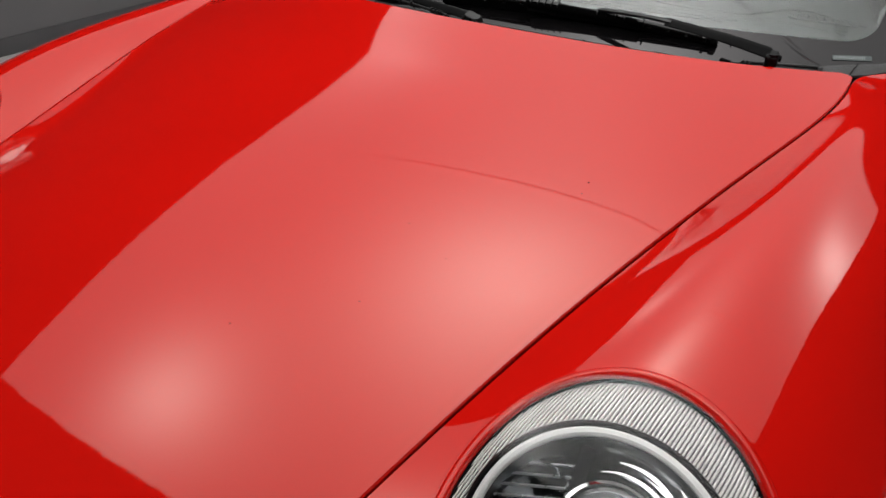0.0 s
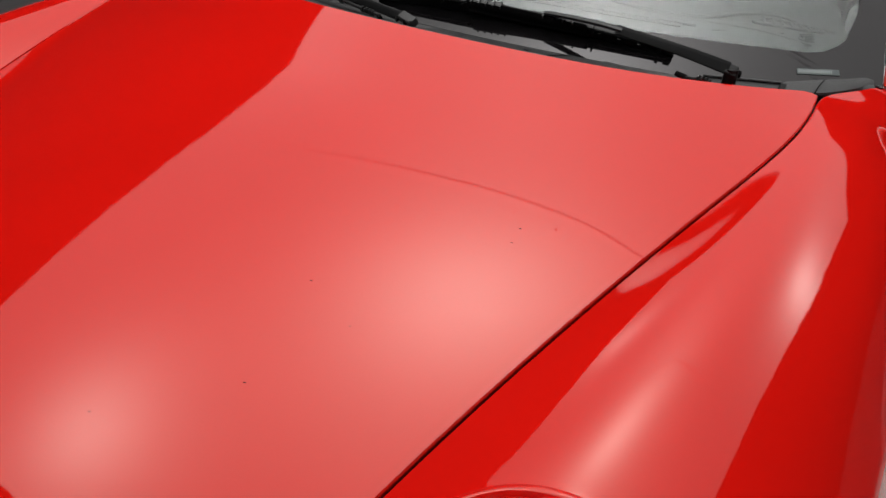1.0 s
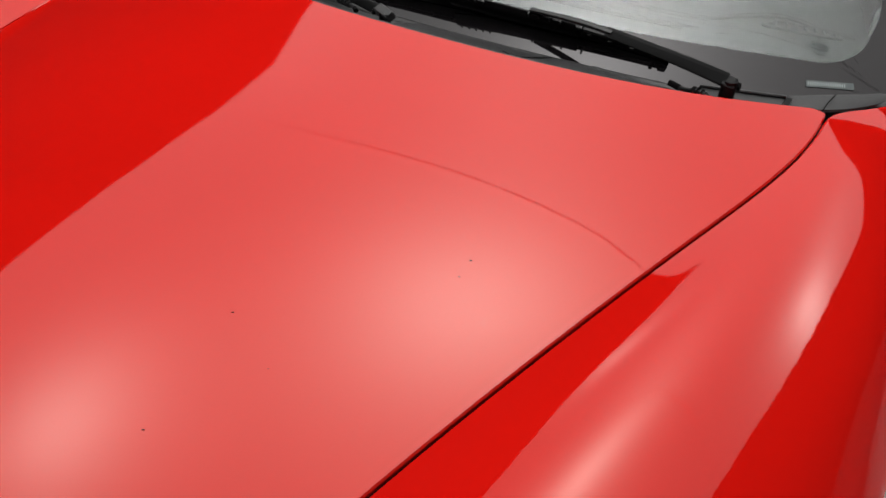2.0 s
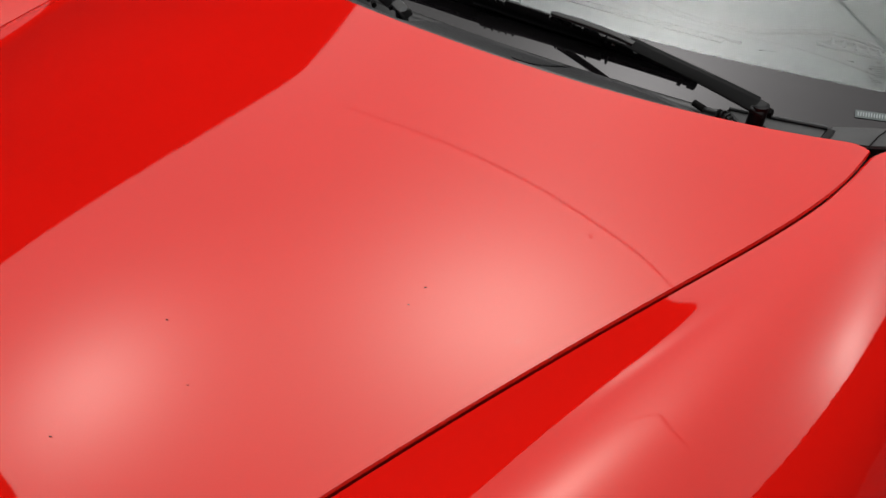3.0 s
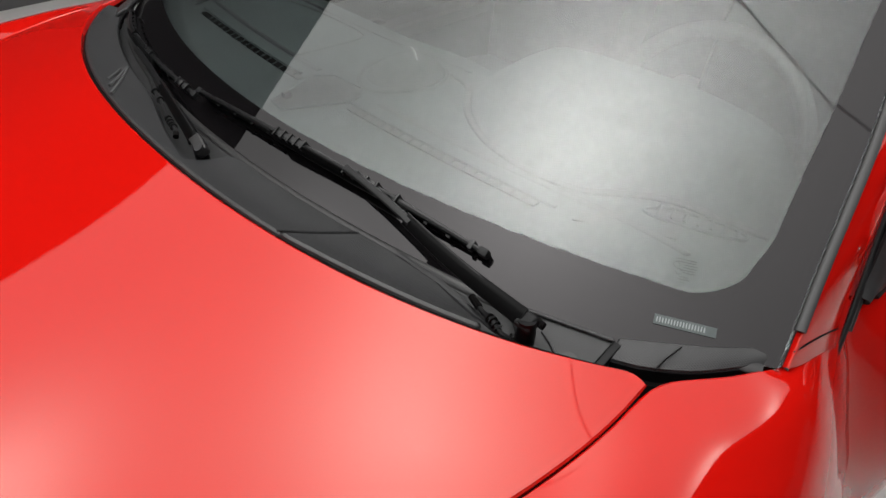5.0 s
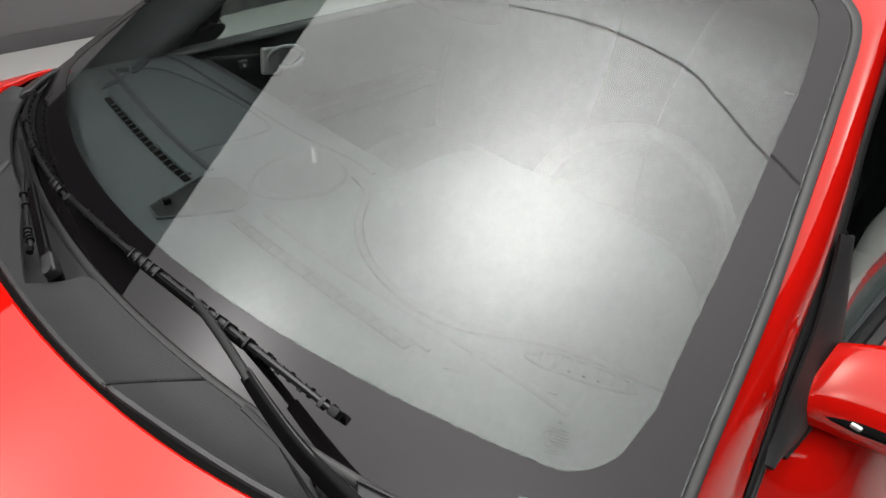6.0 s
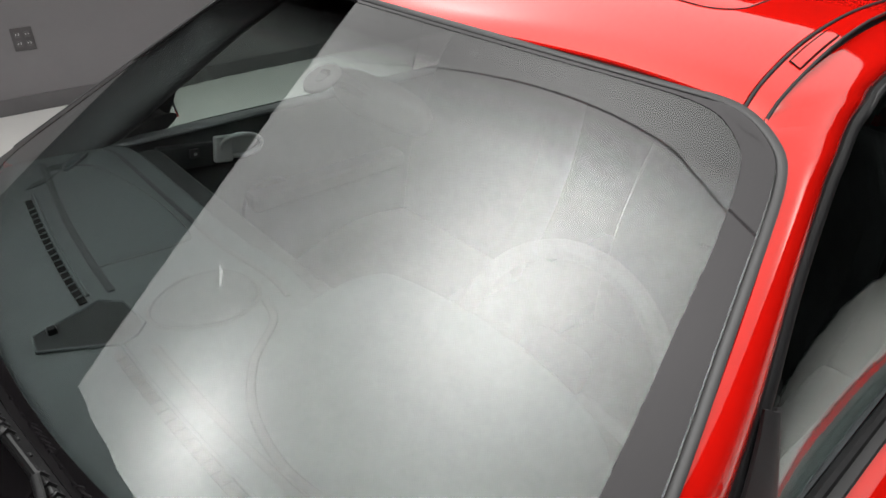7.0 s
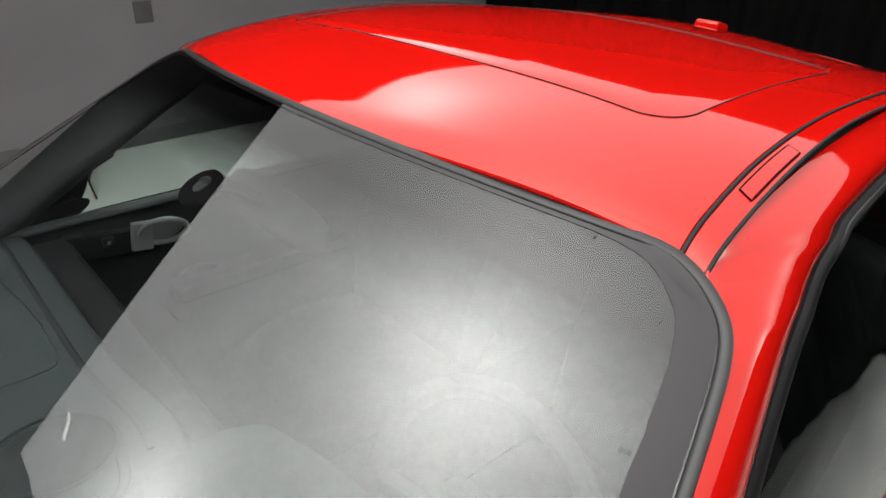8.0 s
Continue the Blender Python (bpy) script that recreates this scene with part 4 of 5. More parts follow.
def wiper(pivot, arm, blade, hose, bridge, rings, cap):
    w = hub("wiper", car)
    n = SCREEN_N
    line = smooth_line(blade, 96)
    N = len(line) - 1

    def turned(k):
        q = (line[min(k + 1, N)] - line[max(k - 1, 0)]).normalized()
        m = Matrix((q, n.cross(q).normalized(), n)).transposed().to_4x4()
        m.translation = line[k]
        return m

    # rubber, spine and claws of the blade
    def gap(p):
        return max(0.006, (p.z - (1.092 + (p.y - 1.765 - 0.4 * p.x * p.x) * 0.53)) * 0.88)
    part("blade_rubber", shell(lambda u, v: line[round(v * N)] - n * (0.002 + (gap(line[round(v * N)]) - 0.004) * u), lin(0, 1, 3), lin(0, 1, N), 0.003, 0.0003), RUBBER, w, "black wiper rubber")
    part("blade_spine", tube([p + n * 0.002 for p in line[1:-1]], 0.0046, 8, flat=0.8, up=n, taper=lambda t: 0.62 + 0.38 * math.sin(math.pi * t) ** 0.7), CLAWMAT, w, "black wiper blade frame")
    a0, a1 = bridge
    part("bridge", shell(lambda u, v: line[a0 + round(v * (a1 - a0))] + n * (0.0065 - (0.026 + 0.006 * math.sin(math.pi * v)) * u) + Vector((0.004, -0.006, 0)) * (1 - (2 * u - 1) ** 2) - Vector((0, 0.003, 0)), lin(0, 1, 8), lin(0, 1, a1 - a0), 0.004, 0.001), ARMMAT, w, "black bridge of the blade")
    for k in rings:
        part("claw", block(0.0032, 0.0135, 0.0125, turned(k) @ Matrix.Translation((0, 0, 0.0025)), 0.0012), CLAWMAT, w)
        if k + 3 in rings:
            part("sleeve", block(0.012, 0.0100, 0.0100, turned(k + 1) @ Matrix.Translation((0.003, 0, 0.003)), 0.003), CLAWMAT, w)
    for k in range(8, N - 6, 6):
        part("tab", block(0.006, 0.0115, 0.0030, turned(k) @ Matrix.Translation((0, 0, -0.003)), 0.0008), CLAWMAT, w)
    for e in (1, N - 1):
        part("end_cap", block(0.012, 0.0100, 0.0110, turned(e), 0.0025), RUBBER, w)
    part("end_clip", block(0.006, 0.0118, 0.0100, turned(N - 4), 0.0015), CLAWMAT, w)
    # arm: a wide pressed channel that steps down to a narrow rod
    a = smooth_line(arm, 40)
    part("arm", arm_mesh(a[:25], 1.15, 0.85), ARMMAT, w, "black metal wiper arm")
    part("arm_edge", tube([p + Vector((-0.001, 0.0042, 0.0042)) for p in a[1:25]], 0.0014, 6), CLAWMAT, w)
    part("arm_rod", tube(a[23:], 0.0050, 8, flat=0.7, up=(0, -0.35, 0.94)), CLAWMAT, w, "narrow black end of the wiper arm")
    d = (a[2] - a[0]).normalized()
    rot = Matrix((d, n.cross(d).normalized(), n.copy())).transposed().to_4x4()
    if cap:
        part("pivot_cap", block(0.036, 0.017, 0.014, Matrix.Translation(Vector(pivot)) @ rot, 0.004, 3), MOULD, w, "satin grey cap over the wiper pivot")
        part("pivot_bolt", disc(Vector(pivot) + d * -0.014 + Vector((0, -0.004, 0.0075)), n, 0.0065, 0.003, 16), PLASTIC, w)
    else:
        part("pivot_cap", block(0.018, 0.019, 0.013, Matrix.Translation(Vector(pivot) + Vector((0, 0, -0.003))) @ rot, 0.004, 3), RUBBER, w, "black cap over the wiper pivot")
        part("pivot_plug", block(0.010, 0.008, 0.008, Matrix.Translation(Vector(pivot) + Vector((0.007, 0.012, -0.008))) @ rot, 0.002), GAP, w)
    part("pivot_shaft", tube([Vector(pivot) + Vector((0, 0, -0.03)), Vector(pivot) + Vector((0, 0, 0.002))], 0.010, 12), GLOSSBLACK, w)
    # washer hose, with a short ribbed sleeve and two clips
    h = smooth_line(hose, 60)
    part("washer_hose", tube(h, 0.0030, 8), RUBBER, w, "black washer hose")
    part("hose_socket", tube(h[:8], 0.0042, 8), GAP, w)
    for k in (16, 19, 22, 25):
        part("hose_rib", tube([h[k], h[k + 1]], 0.0056, 10), RUBBER, w)
    for k in (38, 46):
        part("hose_clip", tube([h[k], h[k + 1]], 0.0058, 10), RUBBER, w)
    return w


wiper((0.557, 1.434, 0.923), [(0.553, 1.432, 0.926), (0.516, 1.427, 0.934), (0.474, 1.424, 0.941), (0.415, 1.427, 0.946), (0.357, 1.433, 0.949), (0.30, 1.439, 0.948), (0.25, 1.443, 0.946)],
      [(-0.093, 1.417, 0.932), (0.086, 1.426, 0.942), (0.2, 1.440, 0.940), (0.33, 1.460, 0.930), (0.456, 1.483, 0.914)],
      [(0.4805, 1.435, 0.8995), (0.504, 1.4275, 0.8995), (0.525, 1.4215, 0.905), (0.538, 1.419, 0.900), (0.5476, 1.4246, 0.895), (0.557, 1.4305, 0.888), (0.5687, 1.434, 0.878)],
      (28, 70), (30, 33, 36, 39, 42, 57, 60, 63, 66, 72), False)
wiper((0.037, 1.352, 0.919), [(0.02, 1.352, 0.922), (0.0, 1.356, 0.924), (-0.12, 1.379, 0.925), (-0.25, 1.405, 0.922), (-0.34, 1.420, 0.920)],
      [(-0.118, 1.421, 0.912), (-0.24, 1.425, 0.916), (-0.36, 1.440, 0.914), (-0.48, 1.465, 0.908), (-0.60, 1.510, 0.896)],
      [(-0.016, 1.3415, 0.914), (-0.03, 1.348, 0.917), (-0.06, 1.353, 0.918), (-0.12, 1.368, 0.918), (-0.17, 1.378, 0.918), (-0.22, 1.392, 0.920)],
      (30, 66), (5, 8, 11, 36, 39, 42, 60), True)

# ---- identification plate and printed marks on the glass ----
PLATEGREY = surface("pale_plate", (0.085, 0.097, 0.097), 0.5, vary=0.1, scale=60, spec=0.1)
INK = surface("plate_ink", (0.26, 0.28, 0.28), 0.5, spec=0.1)
PRINT = surface("dark_print", (0.1, 0.105, 0.105), 0.7, spec=0.0)


def on_glass(x, z, sink):
    return Vector((x, screen_y(x, z) + sink * 0.47, z - sink * 0.88))


def glass_tile(x, z, du, dv, w, h, sink, name, mat, parent, label=""):
    """A small flat mark of w by h on the glass at (x, z), shifted by du along and dv up the sheet."""
    slope = 0.8 * x
    along = Vector((1, slope, 0)).normalized()
    up = Vector((0, 0.883, 0.468))
    up = (up - along * up.dot(along)).normalized()
    c = on_glass(x, z, sink) + along * du + up * dv
    nn = along.cross(up)
    m = Matrix((along, up, nn)).transposed().to_4x4()
    m.translation = c
    return part(name, block(w, h, 0.0006, m, 0), mat, parent, label, 0)


vin = hub("identification_strip", car)
glass_tile(0.6535, 0.8968, 0, 0, 0.061, 0.0105, -0.0014, "strip", PLATEGREY, vin, "pale metal identification strip behind the glass")
for k in range(17):
    glass_tile(0.6535, 0.8968, -0.0275 + k * 0.0029, 0, 0.0013, 0.0055, -0.0018, "bar", INK, vin)

mark = hub("glass_mark", car)
mx, mz = 0.6185, 0.9295
for dv, dus, w, h in ((-0.0045, [0.002], 0.013, 0.0013), (0.011, [0], 0.004, 0.003), (0.0055, [0], 0.018, 0.0012), (0.003, [0], 0.016, 0.0012), (0.0005, [0.004], 0.012, 0.0012),
                      (-0.002, [0.004], 0.012, 0.0012), (-0.0065, [0.004], 0.011, 0.001), (-0.011, [0], 0.008, 0.001), (-0.013, [0], 0.011, 0.001), (-0.016, [0], 0.0016, 0.0016)):
    for du in dus:
        glass_tile(mx, mz, du * 1.2, dv * 1.2, w * 1.15, h * 0.8, -0.0004, "printed_bar", PRINT, mark)
for du, dv in ((-0.0075, -0.0005), (-0.0045, -0.0065)):
    slope = 0.8 * mx
    along = Vector((1, slope, 0)).normalized()
    up = Vector((0, 0.883, 0.468))
    up = (up - along * up.dot(along)).normalized()
    c = on_glass(mx, mz, -0.0004) + along * du * 1.2 + up * dv * 1.2
    part("printed_ring", tube([c + (along * math.cos(a) + up * math.sin(a)) * 0.0032 for a in lin(0, 2 * math.pi * 23 / 24, 23)], 0.0005, 4, closed=True), PRINT, mark)
for k in range(4):
    glass_tile(0.585, 1.147, -0.004 + k * 0.0027, 0, 0.0011, 0.004, -0.0004, "printed_bar", RUBBER, mark)

# ---- doors, side windows, mirrors ----
belt_x = spline([1.76, 1.85, 1.95, 2.2, 2.6, 3.1], [0.758, 0.763, 0.766, 0.768, 0.77, 0.75])
belt_z = spline([1.76, 1.85, 1.95, 2.2, 2.6, 3.1], [0.833, 0.848, 0.856, 0.860, 0.860, 0.86])


def door_point(u, v):
    y = 1.768 + 1.15 * v
    a, z = belt_x(y), belt_z(y)
    pts = by_length(smooth_line([(a, y, z - 0.003), (a + 0.022, y, z - 0.008), (a + 0.056, y, z - 0.042), (a + 0.092, y, z - 0.115), (a + 0.115, y, z - 0.21), (a + 0.115, y, z - 0.36), (a + 0.088, y, 0.27)], 60), 48)
    p = pts[round(u * 48)]
    k = max(0.0, 1 - v / 0.1)
    if k > 0:
        k = k * k * (3 - 2 * k)
        q = Vector(FRONT_EDGE[round(u * 48)])
        p = p.lerp(Vector((q.x, p.y, q.z)), k)
    return p


def by_length(row, n):
    """n + 1 points at even steps along a row of points."""
    row = [Vector(p) for p in row]
    run = [0.0]
    for a, b in zip(row, row[1:]):
        run.append(run[-1] + (b - a).length)
    out, i = [], 0
    for k in range(n + 1):
        d = run[-1] * k / n
        while i < len(run) - 2 and run[i + 1] < d:
            i += 1
        out.append(row[i].lerp(row[i + 1], (d - run[i]) / max(1e-9, run[i + 1] - run[i])))
    return out


FRONT_EDGE = by_length(fender_section(1.762), 48)


def quarter_point(u, v):
    y = 2.922 + 1.43 * v
    x, z = tail_edge(y)
    k = 1 - 0.1 * v ** 4
    pts = smooth_line([(x, y, z), (x + 0.07, y, z - 0.14), (0.86 * k, y, 0.74), (0.893 * k, y, 0.62), (0.88 * k, y, 0.48), (0.84 * k, y, 0.27)], 48)
    return pts[round(u * 48)]


WINDOW_TOP = by_length(smooth_line(rail_b[5:110:13] + [rail_b[109]], 88), 44)


def window_point(u, v):
    """Side glass between belt and roof rail: u along, v up."""
    top = WINDOW_TOP[round(u * 44)] + Vector((0.002, 0, 0))
    y = top.y
    x, z = belt_x(y) - 0.032, belt_z(y) - 0.012
    low = Vector((x, y, z))
    p = low.lerp(top + Vector((-0.004, 0, -0.006)), v)
    return p + Vector((0.013 * math.sin(math.pi * v), 0, 0))


for s in (1, -1):
    door = hub("door", car)
    door["label"] = "glossy red door"

    def add(name, bm, mat, label="", smooth=35):
        return part(name, bm if s > 0 else mirrored(bm), mat, door, label, smooth)
    add("front_gap", tube([Vector(q) + Vector((-0.006, 0.003, -0.003)) for q in FRONT_EDGE[::2]], 0.004, 6), GAP, "dark joint before the door")
    add("skin", shell(door_point, lin(0, 1, 48), lin(0, 1, 40), 0.01, 0.0022), PAINT, "glossy red door skin")
    ob = add("window", shell(lambda u, v: window_point(v, u), lin(0, 1, 10), lin(0, 1, 44), 0.004, 0.0003), SIDEGLASS, "tinted side window")
    ob.visible_shadow = False
    add("frame_seal", tube([rail_red[i].lerp(rail_b[i], 0.45) + Vector((0.002, 0.004, -0.005)) for i in range(0, 112)], 0.0095, 10, flat=0.7, up=(0.8, 0, 0.6), taper=lambda t: min(1.0, 0.3 + 6 * t)), RUBBER, "black rubber window seal")
    add("seal_lip", tube([rail_red[i].lerp(rail_b[i], 0.85) + Vector((0.005, 0.003, -0.004)) for i in range(2, 112)], 0.0036, 8, flat=0.5, up=(0.8, 0, 0.6)), MOULD, "grey lip of the window seal")
    add("belt_seal", tube([(belt_x(y) - 0.021, y, belt_z(y) + 0.004) for y in lin(1.83, 2.9, 40)], 0.0085, 8), RUBBER, "black belt seal below the window")
    add("belt_trim", tube([(belt_x(y) - 0.007, y, belt_z(y) + 0.001) for y in lin(1.83, 2.9, 40)], 0.008, 8, flat=0.5), MOULD, "dark grey belt trim")
    # black sail panel at the front of the window and the mirror on it
    sail = [(0.748, 1.792, 0.862), (0.7327, 1.8504, 0.9181), (0.7194, 1.9043, 0.9539), (0.7043, 1.9461, 0.9947), (0.6922, 1.975, 1.0275)]
    foot = [(0.751, 1.798, 0.857), (0.756, 1.86, 0.855), (0.750, 1.925, 0.872), (0.736, 1.966, 0.910), (0.6948, 1.994, 1.020)]
    sa, sb = smooth_line(sail, 24), smooth_line(foot, 24)
    add("sail_panel", shell(lambda u, v: sb[round(v * 24)].lerp(sa[round(v * 24)], u) + Vector((0.006 * math.sin(math.pi * u), 0, 0.002)), lin(0, 1, 10), lin(0, 1, 24), 0.006, 0.002), PLASTIC, "black plastic mirror base")
    add("sail_edge", tube([p + Vector((0.003, -0.002, 0.001)) for p in smooth_line([(0.748, 1.797, 0.857), (0.729, 1.862, 0.898), (0.704, 1.952, 0.955), (0.681, 2.035, 1.004)], 24)], 0.0028, 8), MOULD, "raised grey edge of the mirror base")
    tilt = Vector((-0.1, 0.80, 0.60)).normalized()
    stem = smooth_line([(0.722, 1.905, 0.880), (0.729, 1.904, 0.886), (0.736, 1.903, 0.892), (0.743, 1.902, 0.897)], 16)
    add("mirror_stem", tube(stem, 0.029, 28, flat=1.75, up=tilt, taper=lambda t: 1.0 + 0.5 * (1 - t) ** 2), PLASTIC, "black mirror foot")
    add("mirror_gasket", tube([stem[-3], stem[-1]], 0.0297, 28, flat=1.76, up=tilt), RUBBER)
    # housing: oval sections from the neck outward
    across, over = Vector((0, 0.83, 0.558)), Vector((0, -0.558, 0.83))
    half_a = spline([0.744, 0.76, 0.79, 0.84, 0.92, 0.985, 1.012, 1.02], [0.050, 0.052, 0.056, 0.058, 0.056, 0.048, 0.030, 0.004])
    half_b = spline([0.744, 0.76, 0.79, 0.84, 0.92, 0.985, 1.012, 1.02], [0.030, 0.038, 0.043, 0.045, 0.044, 0.038, 0.024, 0.004])
    mid_y = spline([0.744, 0.79, 0.86, 1.02], [1.903, 1.924, 1.945, 1.968])
    mid_h = spline([0.744, 0.79, 0.86, 1.02], [0.898, 0.901, 0.900, 0.892])
    house = bmesh.new()
    rings = []
    for x in [0.744 + 0.276 * t ** 1.3 for t in lin(0, 1, 44)]:
        ring = []
        for k in range(48):
            a = 2 * math.pi * k / 48
            c, d = math.cos(a), math.sin(a)
            c, d = math.copysign(abs(c) ** 0.8, c), math.copysign(abs(d) ** 0.8, d)
            ring.append(house.verts.new(Vector((x, mid_y(x), mid_h(x))) + across * half_a(x) * c + over * half_b(x) * d))
        rings.append(ring)
    for r0, r1 in zip(rings, rings[1:]):
        for k in range(48):
            house.faces.new((r0[k], r0[(k + 1) % 48], r1[(k + 1) % 48], r1[k]))
    house.faces.new(rings[0][::-1])
    house.faces.new(rings[-1])
    bmesh.ops.recalc_face_normals(house, faces=house.faces)
    add("mirror_housing", house, PAINT, "red mirror housing", 60)
    front = [Vector((x, mid_y(x), mid_h(x))) - across * half_a(x) * 0.80 + over * half_b(x) * 0.56 for x in lin(0.762, 0.98, 24)]
    add("mirror_slot", tube(front, 0.0085, 10, flat=0.9, up=over, taper=lambda t: min(1.0, 0.35 + 4 * t)), GAP, "dark slot under the mirror")
    add("mirror_lip", tube([p - over * 0.013 - across * 0.005 for p in front], 0.0060, 10, taper=lambda t: min(1.0, 0.3 + 4 * t)), PAINT, "red lower lip of the mirror")
    add("slot_light", block(0.011, 0.004, 0.006, Matrix.Translation(front[4] - across * 0.004 + over * 0.006) @ pose(0, 0, 0, -35), 0.002), SILVER)
    add("mirror_glass", block(0.17, 0.006, 0.075, Matrix.Translation((0.885, 2.028, 0.905)) @ pose(0, 0, 0, 10, 0, 18), 0.003), CHROME, "mirror glass")
    part("rear_quarter", (lambda b: b if s > 0 else mirrored(b))(shell(quarter_point, lin(0, 1, 48), lin(0, 1, 30), 0.01, 0.002)), PAINT, car, "glossy red rear quarter")

# ---- headlamps ----
HEADSILVER = surface("ribbed_silver", (0.82, 0.815, 0.80), 0.3, metal=0.1, vary=0.04, scale=30)
GROOVE_SHADE = surface("groove_shade_grey", (0.1, 0.1, 0.1), 0.5)
PALE = surface("pale_satin_plastic", (0.85, 0.85, 0.84), 0.25, vary=0.02)
DARKCHROME = surface("dark_chrome", (0.23, 0.235, 0.24), 0.16, metal=1.0, vary=0.08, scale=20)


def lamp_pt(a, b, n):
    return LAMP_C + LAMP_A * a + LAMP_B * b + LAMP_N * n


IN_A, IN_B, IN_R = -0.003, -0.003, 0.1155


def skin_z(x, y):
    """The height of the fender's skin over (x, y)."""
    sec = fender_section(min(1.7, max(0.12, y)))
    top = [w for i, w in enumerate(sec) if i == 0 or w[0] > sec[i - 1][0]]
    return float(np.interp(x, [w[0] for w in top], [w[2] for w in top]))


def rim_point(ang):
    """The edge of the lamp opening, on the fender's skin, straight above the lamp's oval."""
    p = LAMP_C + LAMP_A * LAMP_RA * math.cos(ang) + LAMP_B * LAMP_RB * math.sin(ang)
    for _ in range(10):
        gap = skin_z(p.x, p.y) - p.z
        p = p + LAMP_N * max(-0.02, min(0.02, gap * 0.8))
    return p - LAMP_N * 0.0015


RIM_LINE = [rim_point(a) for a in lin(0, 2 * math.pi * 119 / 120, 119)]
RIM_LINE = [(RIM_LINE[i - 2] + RIM_LINE[i - 1] * 2 + RIM_LINE[i] * 3 + RIM_LINE[(i + 1) % 120] * 2 + RIM_LINE[(i + 2) % 120]) / 9 for i in range(120)]
RIB = 0.0035


def ribbed_ring():
    bm = bmesh.new()
    na, nr = 1560, 40
    rows = []
    for j in range(nr + 1):
        t = j / nr
        row = []
        for i in range(na):
            ang = 2 * math.pi * i / na
            k = i / na * 120
            out = RIM_LINE[int(k)].lerp(RIM_LINE[(int(k) + 1) % 120], k - int(k))
            out = out.lerp(LAMP_C, 0.012) - LAMP_N * 0.005
            inn = lamp_pt(IN_A + (IN_R - 0.0025) * math.cos(ang), IN_B + (IN_R - 0.0025) * math.sin(ang), 0.002)
            p = out.lerp(inn, t)
            d = p - LAMP_C
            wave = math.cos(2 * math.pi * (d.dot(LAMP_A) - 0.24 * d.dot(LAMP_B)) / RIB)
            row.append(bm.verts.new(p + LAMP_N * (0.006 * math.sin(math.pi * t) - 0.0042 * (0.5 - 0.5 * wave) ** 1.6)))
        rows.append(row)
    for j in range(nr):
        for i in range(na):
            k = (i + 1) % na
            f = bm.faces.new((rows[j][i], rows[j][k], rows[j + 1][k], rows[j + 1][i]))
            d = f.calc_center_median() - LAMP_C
            # groove floors in darker grey: shade between the ribs, put into the colour
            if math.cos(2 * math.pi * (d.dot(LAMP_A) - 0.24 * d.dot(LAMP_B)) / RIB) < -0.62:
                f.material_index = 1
    return bm


def circle(r, n_off, sides=96, ca=IN_A, cb=IN_B):
    return [lamp_pt(ca + r * math.cos(a), cb + r * math.sin(a), n_off) for a in lin(0, 2 * math.pi * (sides - 1) / sides, sides - 1)]


def bowl(r, depth, ca, cb, n0, rings=16, sides=64, facets=0.0):
    bm = bmesh.new()
    rows = []
    for j in range(rings + 1):
        t = 1 - j / rings * 0.97
        rows.append([bm.verts.new(lamp_pt(ca + r * t * math.cos(2 * math.pi * i / sides), cb + r * t * math.sin(2 * math.pi * i / sides),
                                          n0 - depth * (1 - t * t) + facets * (i % 2) * (1 - t))) for i in range(sides)])
    for a, b in zip(rows, rows[1:]):
        for i in range(sides):
            k = (i + 1) % sides
            bm.faces.new((a[i], a[k], b[k], b[i]))
    bm.faces.new(rows[-1])
    return bm


def lens_point(u, v):
    ang, r = 2 * math.pi * u, max(0.02, v)
    a, b = LAMP_RA * 0.975 * r * math.cos(ang), LAMP_RB * 0.975 * r * math.sin(ang)
    return lamp_pt(a, b, 0.008 + 0.036 * (1 - r * r))


